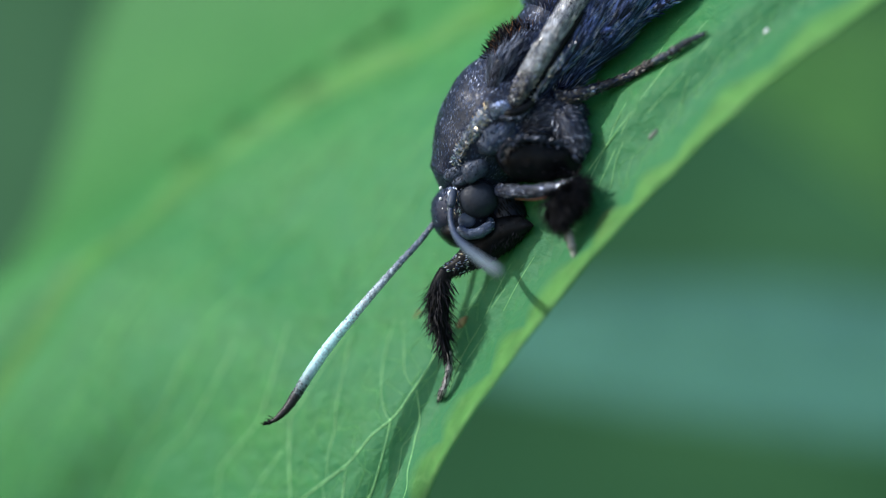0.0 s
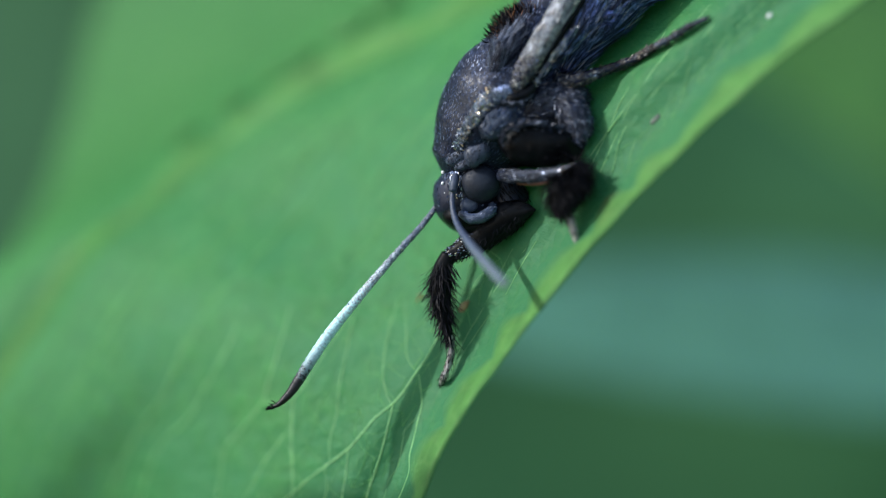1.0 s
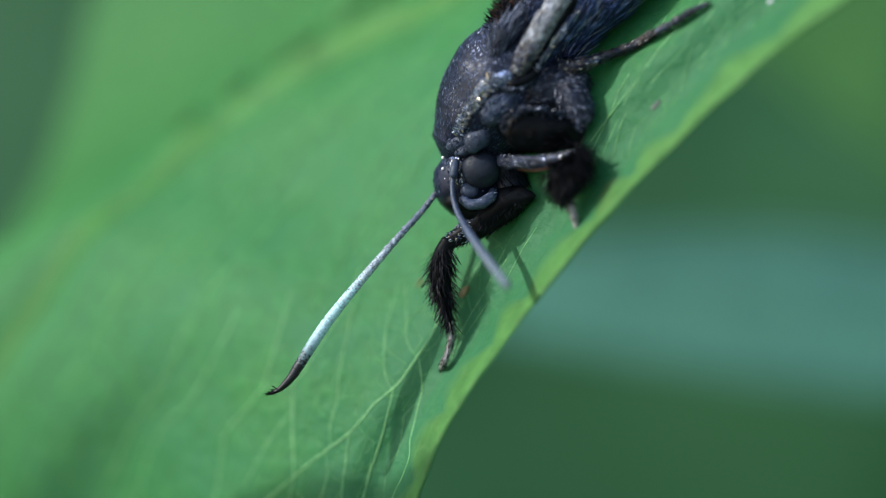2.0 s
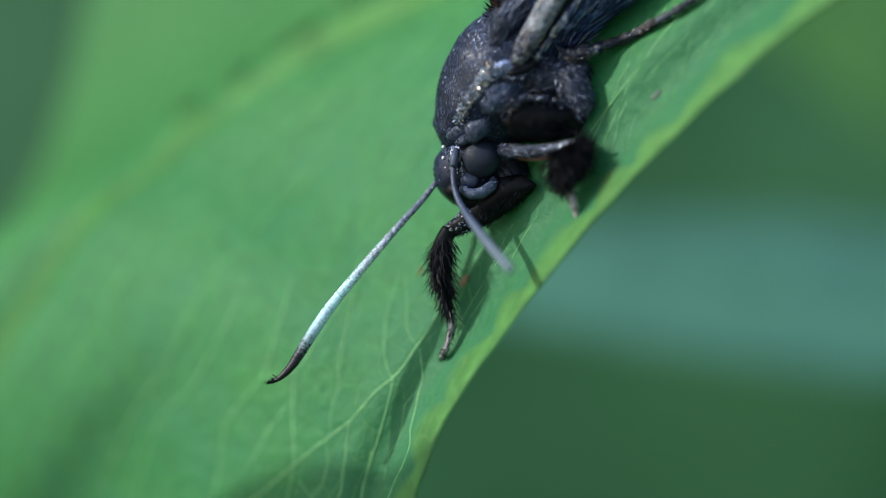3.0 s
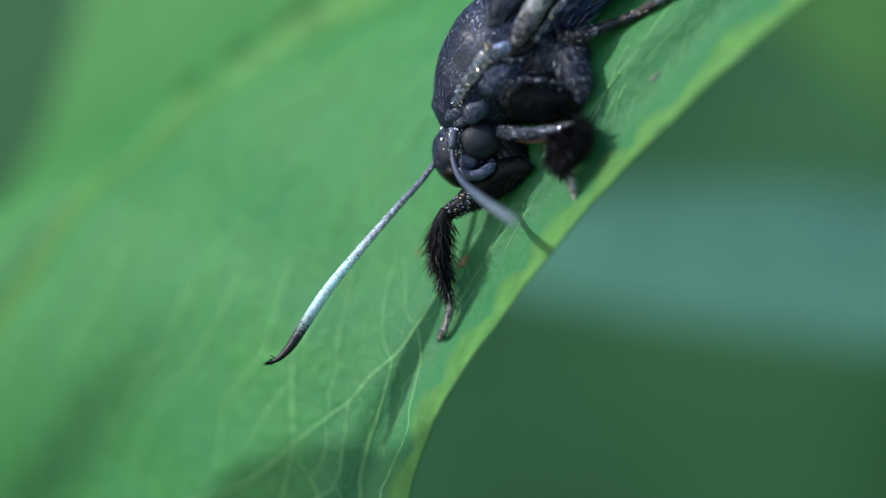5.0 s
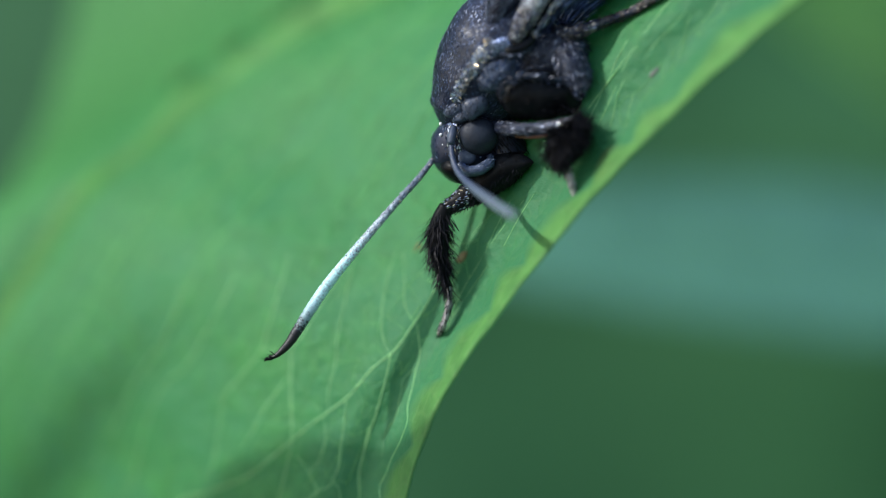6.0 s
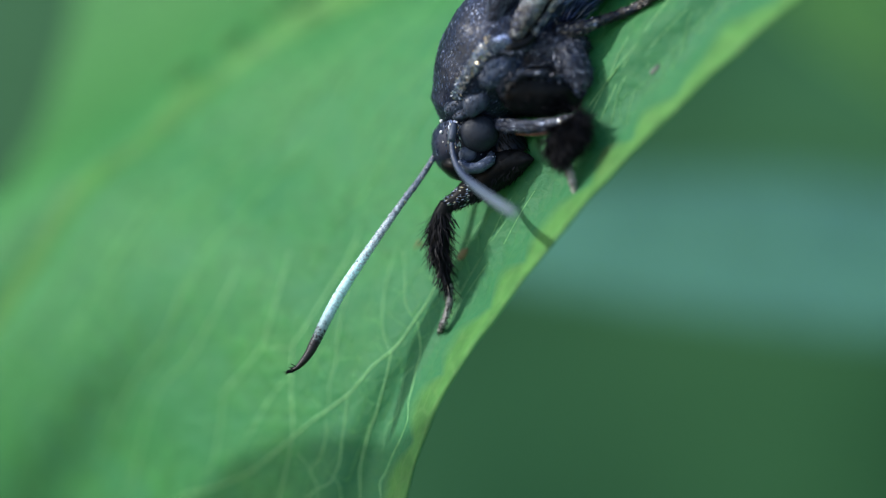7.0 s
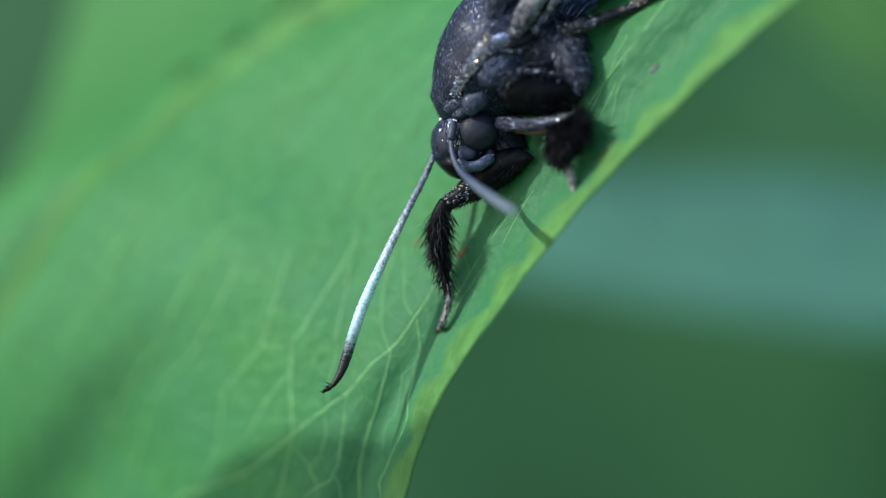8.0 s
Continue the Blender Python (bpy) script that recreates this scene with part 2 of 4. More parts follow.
def tube(keys, radii, sides=14, steps=None, flat=1.0, up=(0, 1, 0), lumps=0.0, grain=3.0, rings=0, ring_depth=0.06, shape=None):
    """A rounded tube along a curve; flat squeezes it across up; rings cut it into joints."""
    s = shape or Shape()
    steps = steps or max(8, 6 * (len(keys) - 1))
    verts, faces, along = [], [], []
    centre = [spline(keys, i / steps) for i in range(steps + 1)]
    ways = [Vector(centre[min(i + 1, steps)] - centre[max(i - 1, 0)]).normalized() for i in range(steps + 1)]
    side = ways[0].cross(Vector(up)).normalized()
    for i in range(steps + 1):
        t = i / steps
        side = (side - ways[i] * side.dot(ways[i])).normalized()
        other = side.cross(ways[i])
        r = float(spline([(a,) for a in radii], t)[0])
        if rings:
            r *= 1 - ring_depth * (0.5 + 0.5 * math.cos(2 * math.pi * t * rings)) ** 6
        for j in range(sides):
            a = 2 * math.pi * j / sides
            d = side * math.cos(a) + other * (math.sin(a) * flat)
            p = Vector(centre[i]) + d * r
            if lumps:
                p += d * r * lumps * noise.noise(p * grain)
            verts.append(p)
            along.append(t)
    for i in range(steps):
        for j in range(sides):
            k = (j + 1) % sides
            faces.append((i * sides + j, (i + 1) * sides + j, (i + 1) * sides + k, i * sides + k))
    for i, turn in ((0, 1), (steps, -1)):
        r = float(spline([(a,) for a in radii], i / steps)[0])
        verts.append(Vector(centre[i]) - ways[i] * (turn * r * 0.55))
        along.append(i / steps)
        c = len(verts) - 1
        for j in range(sides):
            k = (j + 1) % sides
            faces.append((c, i * sides + j, i * sides + k) if turn > 0 else (c, i * sides + k, i * sides + j))
    return s.add(verts, faces, along)


def ball(centre, axes, segs=20, rows=12, lumps=0.0, grain=2.5, shape=None):
    """A lumpy ellipsoid; axes are three half-axes as vectors."""
    s = shape or Shape()
    a, b, c = (Vector(x) for x in axes)
    verts, faces = [], []
    for i in range(rows + 1):
        th = math.pi * i / rows
        for j in range(segs):
            ph = 2 * math.pi * j / segs
            d = a * (math.sin(th) * math.cos(ph)) + b * (math.sin(th) * math.sin(ph)) + c * math.cos(th)
            p = Vector(centre) + d
            verts.append(p + d * lumps * noise.noise(p * grain))
    for i in range(rows):
        for j in range(segs):
            k = (j + 1) % segs
            faces.append((i * segs + j, (i + 1) * segs + j, (i + 1) * segs + k, i * segs + k))
    return s.add(verts, faces)


def bristles(base, count, length, width, flow, lift=0.35, seed=1, keep=None, curl=0.0, jitter=0.25, blunt=0.3):
    """Scales or hairs that stand on a shape, combed along flow; lift: how far they rise from it."""
    rng = np.random.default_rng(seed)
    v = np.array(base.v)
    tris = np.array([(f[0], f[i], f[i + 1]) for f in base.f for i in range(1, len(f) - 1)])
    a, b, c = v[tris[:, 0]], v[tris[:, 1]], v[tris[:, 2]]
    nor = np.cross(b - a, c - a)
    area = np.linalg.norm(nor, axis=1)
    ok = area > 1e-9
    a, b, c, nor, area = a[ok], b[ok], c[ok], nor[ok] / area[ok][:, None], area[ok]
    pick = rng.choice(len(area), count, p=area / area.sum())
    u, w = rng.random(count), rng.random(count)
    over = u + w > 1
    u[over], w[over] = 1 - u[over], 1 - w[over]
    out = Shape()
    for i, k in enumerate(pick):
        p = a[k] + (b[k] - a[k]) * u[i] + (c[k] - a[k]) * w[i]
        if keep and not keep(p):
            continue
        n = nor[k]
        d = np.array(flow(p) if callable(flow) else flow, float) + rng.normal(0, jitter, 3)
        d = d - n * (d @ n)
        d = d / (np.linalg.norm(d) + 1e-9)
        s = np.cross(n, d)
        ln, wd = length * rng.uniform(0.6, 1.25), width * rng.uniform(0.7, 1.2)
        rise, roll = lift * rng.uniform(0.4, 1.7), rng.normal(0, 0.3)
        s = s * math.cos(roll) + n * math.sin(roll)
        way = d * math.cos(rise) + n * math.sin(rise)
        p = p - n * wd * 0.2
        m = p + way * ln * 0.55
        e = m + (way + n * curl) * ln * 0.45
        out.add([p - s * wd * 0.25, p + s * wd * 0.25, m + s * wd * 0.5, e + s * wd * 0.5 * blunt, e - s * wd * 0.5 * blunt, m - s * wd * 0.5],
                [(0, 1, 2, 5), (5, 2, 3, 4)])
    return out


def link_mesh(name, shape, material, origin=(0, 0, 0), smooth=True):
    mesh = bpy.data.meshes.new(name)
    o = np.array(origin, float)
    mesh.from_pydata([tuple((np.array(p) - o) * MM) for p in shape.v], [], shape.f)
    uv = mesh.uv_layers.new(name="along")
    loops = np.empty(len(mesh.loops), int)
    mesh.loops.foreach_get("vertex_index", loops)
    flat = np.zeros((len(loops), 2))
    flat[:, 0] = np.array(shape.u)[loops]
    uv.data.foreach_set("uv", flat.ravel())
    if smooth:
        mesh.polygons.foreach_set("use_smooth", [True] * len(mesh.polygons))
    mesh.materials.append(material)
    mesh.update()
    return new(name, mesh)


def part(name, shape, material, parent, label="", origin=None, parent_origin=(0, 0, 0), smooth=True, kind=""):
    """One mesh under a thing or a part; its own origin may be given, for parts that turn."""
    at = origin if origin is not None else parent_origin
    ob = link_mesh(name, shape, material, at, smooth)
    ob.parent = parent
    ob.location = [(a - b) * MM for a, b in zip(at, parent_origin)]
    return tagged(ob, label, kind=kind)


def empty_thing(name, at, label, category, group="", kind=""):
    ob = new(name)
    ob.location = [a * MM for a in at]
    ob.empty_display_size = 0.001
    return tagged(ob, label, category, group, kind)


# ---- the leaf ----
STEM_NEAR, STEM_BACK, STEM_SIDE, STEM_FAR = (44.0, 4.0), (52.0, 52.0), (-92.0, -48.0), (-150.0, -30.0)  # where the plant's stems stand
LEAF_P = [-0.25, 0.0, 0.2, 0.4, 0.6, 0.8, 1.0, 1.25]
LEAF_Q = [0.0, 0.07, 0.16, 0.46, 0.76, 1.0]
LEAF_GUIDES = (
    [(-9.21, 6.20, -20.51), (-2.37, -1.20, -11.12), (-0.29, -1.80, -5.31), (1.53, -2.10, -2.33), (4.07, -2.80, 0.93), (7.05, -3.60, 3.62), (13.59, -4.30, 8.51), (21.85, -1.00, 14.53)],
    [(-9.33, 6.40, -20.60), (-3.23, 0.25, -11.57), (-1.06, -0.25, -5.29), (1.07, -0.55, -2.03), (3.75, -1.65, 1.40), (6.73, -2.20, 4.30), (13.55, -3.00, 9.14), (21.91, -0.80, 14.67)],
    [(-9.45, 6.60, -20.67), (-4.73, 1.00, -11.29), (-1.95, 0.10, -4.93), (0.43, 0.20, -1.41), (3.03, -1.00, 2.08), (6.01, -1.60, 5.03), (12.77, -2.30, 9.98), (21.85, -0.80, 14.74)],
    [(-9.80, 7.20, -20.91), (-10.79, 6.00, -10.42), (-6.72, 3.60, -2.76), (-3.14, 4.00, 0.57), (-0.33, 3.60, 3.48), (3.41, 3.60, 6.67), (11.72, 2.60, 12.46), (22.21, 0.00, 15.19)],
    [(-10.12, 7.60, -21.02), (-19.55, 10.50, -7.45), (-13.44, 9.60, -1.58), (-8.87, 9.00, 1.19), (-4.08, 8.20, 4.03), (1.15, 7.40, 6.54), (10.67, 6.60, 11.49), (22.44, 0.60, 15.56)],
    [(-10.37, 8.00, -21.13), (-23.43, 14.00, -7.30), (-16.07, 15.00, -4.07), (-13.73, 17.00, 0.02), (-12.59, 18.50, 3.81), (-11.57, 20.00, 8.59), (-5.92, 20.00, 18.33), (22.66, 1.20, 15.94)],
)


GUIDES = np.array(LEAF_GUIDES)


@functools.lru_cache(None)
def share(along, t):
    """How much each guide, or each of its keys, counts at t."""
    at = LEAF_P if along else LEAF_Q
    return spline(np.eye(len(at)), t, at)


def leaf_point(p, q):
    """A place on the leaf: p along it, q from its near margin (0) over the midrib (about 0.72) to the far margin (1)."""
    return Vector(share(False, q) @ np.tensordot(share(True, p), GUIDES, (0, 1)))


def leaf_normal(p, q):
    e = 0.004
    n = (leaf_point(p + e, q) - leaf_point(p - e, q)).cross(leaf_point(p, q + e) - leaf_point(p, q - e)).normalized()
    return n if n.y < 0 else -n


def rib_at(p):
    """Where the midrib lies across the leaf."""
    return 0.725 - 0.35 * min(0.45, max(0.0, 0.5 - p))



def on_leaf(p, q):
    """The uneven surface itself."""
    at = leaf_point(p, q)
    w = 0.10 * noise.noise(at * 0.35) + 0.030 * noise.noise(at * 1.3)
    tooth = (0.04 + 0.12 * max(0.0, p - 0.45)) * max(0.0, 1 - q / 0.05) * abs(math.sin(p * 34 + 1.5 * noise.noise(Vector((p * 9, 0, 0)))))
    w -= 0.34 * math.exp(-((q - rib_at(p) - 0.012) / 0.020) ** 2)  # the midrib lies in a groove
    fan = math.exp(-((q - 0.135) / 0.035) ** 2) * min(1.0, max(0.0, (p - 0.36) * 6))
    w += 0.008 * fan * math.sin(q * 400 - p * 9 + 3 * noise.noise(Vector((p * 5, q * 20, 2))))  # fibres drawn together along the fold
    side = (leaf_point(p, q + 0.01) - leaf_point(p, q)).normalized()
    return at + leaf_normal(p, q) * w + side * tooth


def build_leaf():
    leaf = empty_thing("leaf", (0, 0, 0), "broad fresh green leaf with pale veins, partly shaded, under the moth", "leaf")
    rows, cols, thick = 240, 150, 0.16
    span = [-0.245 + 1.49 * i / rows for i in range(rows + 1)]
    s = Shape()
    top = [[on_leaf(span[i], (j / cols) ** 1.35) for j in range(cols + 1)] for i in range(rows + 1)]
    verts = [p for row in top for p in row]
    back = []
    for i in range(rows + 1):
        for j in range(cols + 1):
            back.append(top[i][j] - leaf_normal(span[i], (j / cols) ** 1.35) * thick * min(1.0, 0.12 + (j / cols) * 9))
    w, o = cols + 1, len(verts)
    faces = []
    for i in range(rows):
        for j in range(cols):
            q = (i * w + j, i * w + j + 1, (i + 1) * w + j + 1, (i + 1) * w + j)
            faces.append(q)
            faces.append(tuple(o + k for k in reversed(q)))
    for i in range(rows):
        for j in (0, cols):
            faces.append((i * w + j, (i + 1) * w + j, o + (i + 1) * w + j, o + i * w + j))
    for j in range(cols):
        for i in (0, rows):
            faces.append((i * w + j, i * w + j + 1, o + i * w + j + 1, o + i * w + j))
    s.add(verts + back, faces, [(j / cols) ** 1.35 for _ in range(2 * (rows + 1)) for j in range(cols + 1)])
    part("blade", s, M_LEAF, leaf)

    rim, across, along = Shape(), 10, 340
    verts, faces = [], []
    for i in range(along + 1):
        p = -0.24 + 1.48 * i / along
        wide = 0.026 + 0.014 * noise.noise(Vector((p * 30, 3, 0))) + 0.030 * abs(math.sin(p * 36 + 2.2 * noise.noise(Vector((p * 7, 5, 0)))))
        for j in range(across + 1):
            k = j / across
            q = max(0.0005, wide * k)
            rise = 0.035 * math.cos(0.5 * math.pi * k) + 0.003
            verts.append(on_leaf(p, q) + leaf_normal(p, q) * rise)
        verts.append(on_leaf(p, 0.0005) - leaf_normal(p, 0.0005) * 0.03)
    w = across + 2
    fade = ([j / across for j in range(across + 1)] + [0.0]) * (along + 1)
    for i in range(along):
        for j in range(across):
            faces.append((i * w + j, i * w + j + 1, (i + 1) * w + j + 1, (i + 1) * w + j))
        faces.append((i * w + across + 1, i * w, (i + 1) * w, (i + 1) * w + across + 1))
    part("margin", rim.add(verts, faces, fade), M_MARGIN, leaf, "thickened yellow-green leaf margin")
    rib = [on_leaf(p, rib_at(p)) for p in (-0.24 + 1.48 * i / 40 for i in range(41))]
    part("midrib", tube(rib, [0.30, 0.46, 0.62, 0.70, 0.72], 14, 160, 0.10, leaf_normal(0.5, 0.72), 0.6, 0.7), M_MIDRIB, leaf, "yellow-green midrib")
    base = leaf_point(1.24, 0.7)
    part("petiole", tube([base, base + Vector((6, 1.5, 1.5)), base + Vector((13, 3, 0)), Vector((STEM_NEAR[0], STEM_NEAR[1], base.z - 5))], [0.7, 0.75, 0.8, 1.0], 10, 24), M_STEM, leaf, "green leaf stalk")

    for line, r in VEINS:
        keys = [on_leaf(p, q) + leaf_normal(p, q) * r * 0.15 for p, q in line]
        part("vein", tube(keys, [r * 0.7] + [r] * (len(keys) - 2) + [r * 0.55] if len(keys) > 2 else [r, r * 0.6], 7, 8 * (len(keys) - 1), 0.7,
                          leaf_normal(*line[0]), 0.2, 6), M_VEIN, leaf)
    rng = random.Random(5)
    for k in range(64):
        p, q, r = rng.uniform(-0.05, 0.7), rng.uniform(0.20, 0.68), rng.uniform(0.016, 0.030)
        if p < 0.30 and q < 0.40:
            continue
        line = []
        for i in range(6):
            line.append((p, q))
            p, q = p + 0.05, q + rng.uniform(0.004, 0.019)
        line = [(p, q) for p, q in line if p < 0.98 and q < rib_at(p) - 0.02]
        if len(line) > 2:
            keys = [on_leaf(p, q) + leaf_normal(p, q) * r * 0.1 for p, q in line]
            part("vein", tube(keys, [r * 0.5] + [r] * (len(keys) - 2) + [r * 0.4], 7, 6 * len(keys), 0.6, leaf_normal(*line[0]), 0.2, 6), M_VEINLET, leaf)
    net = Shape()
    for p0, p1, q0, q1 in ((0.05, 0.46, 0.09, 0.36), (0.60, 0.92, 0.06, 0.12)):
        rows, cols = round((p1 - p0) / 0.021), round((q1 - q0) / 0.026)
        node = {(i, j): (p0 + 0.021 * (i + 0.5 * (j % 2) + rng.uniform(-0.33, 0.33)), q0 + 0.026 * (j + rng.uniform(-0.35, 0.35)) + 0.25 * 0.021 * i * 0.3)
                for i in range(rows) for j in range(cols)}
        for (i, j), a in node.items():
            for other in ((i + 1, j), (i, j + 1)):
                if other in node and rng.random() < 0.62:
                    b = node[other]
                    mid = ((a[0] + b[0]) / 2 + rng.uniform(-0.0015, 0.0015), (a[1] + b[1]) / 2 + rng.uniform(-0.002, 0.002))
                    keys = [on_leaf(*k) + leaf_normal(*k) * 0.004 for k in (a, mid, b)]
                    r = rng.uniform(0.005, 0.011)
                    tube(keys, [r, r * 0.8, r], 5, 6, 0.7, leaf_normal(*a), shape=net)
    part("veinlet_net", net, M_VEINLET, leaf, "fine net of pale veinlets", kind="stuff")
    return leaf


VEINS = [
    ([(0.347, 0.155), (0.320, 0.147), (0.297, 0.147), (0.270, 0.147), (0.253, 0.152), (0.233, 0.163), (0.215, 0.168), (0.198, 0.175), (0.182, 0.188), (0.165, 0.203), (0.150, 0.215), (0.135, 0.228), (0.122, 0.240), (0.110, 0.255), (0.092, 0.290), (0.083, 0.312), (0.068, 0.325)], 0.022),
    ([(0.253, 0.150), (0.237, 0.140), (0.220, 0.130), (0.205, 0.122), (0.193, 0.117), (0.180, 0.115), (0.163, 0.110), (0.150, 0.105), (0.138, 0.095), (0.128, 0.087)], 0.017),
    ([(0.297, 0.142), (0.285, 0.120), (0.270, 0.092), (0.253, 0.080), (0.235, 0.068), (0.217, 0.058), (0.203, 0.045), (0.185, 0.045), (0.170, 0.050), (0.155, 0.055), (0.145, 0.060), (0.133, 0.048)], 0.015),
    ([(0.198, 0.175), (0.180, 0.163), (0.165, 0.155), (0.150, 0.145), (0.138, 0.145), (0.133, 0.147), (0.125, 0.160), (0.117, 0.168)], 0.014),
    ([(0.138, 0.145), (0.133, 0.130), (0.122, 0.117)], 0.012),
    ([(0.175, 0.190), (0.163, 0.177), (0.147, 0.172), (0.135, 0.177), (0.128, 0.163), (0.120, 0.155)], 0.011),
    ([(0.135, 0.177), (0.140, 0.193), (0.142, 0.205)], 0.009),
    ([(0.150, 0.215), (0.140, 0.210), (0.125, 0.205), (0.105, 0.198)], 0.017),
    ([(0.150, 0.215), (0.165, 0.230), (0.180, 0.247), (0.198, 0.265), (0.210, 0.275), (0.220, 0.273), (0.245, 0.275), (0.273, 0.280), (0.302, 0.287), (0.323, 0.297), (0.345, 0.310)], 0.019),
    ([(0.193, 0.258), (0.175, 0.263), (0.158, 0.268), (0.142, 0.268), (0.128, 0.270)], 0.014),
    ([(0.357, 0.235), (0.330, 0.200), (0.307, 0.175), (0.297, 0.150)], 0.011),
    ([(0.350, 0.242), (0.320, 0.223), (0.292, 0.203), (0.270, 0.182), (0.260, 0.168), (0.253, 0.152)], 0.012),
    ([(0.330, 0.297), (0.302, 0.275), (0.270, 0.250), (0.240, 0.230), (0.217, 0.212), (0.198, 0.203), (0.182, 0.190)], 0.013),
    ([(0.255, 0.087), (0.237, 0.098), (0.228, 0.090), (0.203, 0.072), (0.188, 0.080), (0.168, 0.072)], 0.008),
    ([(0.278, 0.360), (0.245, 0.335), (0.212, 0.318), (0.195, 0.310), (0.172, 0.318), (0.152, 0.325), (0.138, 0.315), (0.117, 0.300), (0.098, 0.292)], 0.017),
    ([(0.195, 0.310), (0.200, 0.290), (0.207, 0.273)], 0.010),
    ([(0.255, 0.410), (0.220, 0.393), (0.185, 0.390), (0.158, 0.388), (0.140, 0.400), (0.117, 0.398), (0.092, 0.388), (0.065, 0.378)], 0.020),
    ([(0.235, 0.468), (0.198, 0.445), (0.165, 0.432), (0.133, 0.435), (0.105, 0.430), (0.077, 0.430)], 0.021),
    ([(0.588, 0.133), (0.642, 0.140), (0.705, 0.150), (0.740, 0.160), (0.775, 0.168), (0.792, 0.175)], 0.012),
    ([(0.570, 0.113), (0.618, 0.138), (0.667, 0.158), (0.740, 0.185), (0.785, 0.215)], 0.009),
    ([(0.583, 0.098), (0.620, 0.120), (0.657, 0.138), (0.700, 0.145)], 0.008),
    ([(0.590, 0.080), (0.632, 0.117), (0.690, 0.120), (0.733, 0.122), (0.770, 0.135), (0.797, 0.152)], 0.009),
    ([(0.600, 0.058), (0.627, 0.085), (0.665, 0.100)], 0.007),
    ([(0.785, 0.107), (0.800, 0.107), (0.812, 0.110)], 0.009),
    ([(0.698, 0.072), (0.738, 0.110), (0.765, 0.117)], 0.007),
    ([(0.740, 0.087), (0.777, 0.105)], 0.007),
    ([(0.312, 0.072), (0.355, 0.100), (0.400, 0.113), (0.440, 0.115), (0.480, 0.113)], 0.009),
    ([(0.328, 0.083), (0.372, 0.090), (0.405, 0.092)], 0.007),
    ([(0.383, 0.145), (0.415, 0.155), (0.432, 0.155)], 0.009),
    ([(0.432, 0.087), (0.465, 0.098), (0.492, 0.105)], 0.009),
    ([(0.410, 0.115), (0.443, 0.128), (0.470, 0.135)], 0.006),
]


def fleck(name, p, q, r, material, label, stretch=1.6, rise=0.03):
    """A small mark or grain that lies on the leaf."""
    at, n = on_leaf(p, q), leaf_normal(p, q)
    a = (on_leaf(p + 0.01, q) - at).normalized()
    b = n.cross(a)
    s = ball(at + n * rise * 0.1, (a * r * stretch, b * r, n * rise), 14, 8, 0.35, 9.0)
    return tagged(link_mesh(name, s, material), label, "leaf mark")


# ---- the moth ----
BODY = (1.58, -0.20, 2.65)
RA = 0.012645  # length of one unit of the radii below


def rr(*values):
    return [v * RA for v in values]


BACKWARD = Vector((0.5, 0.02, 0.86)).normalized()  # from the head towards the tail


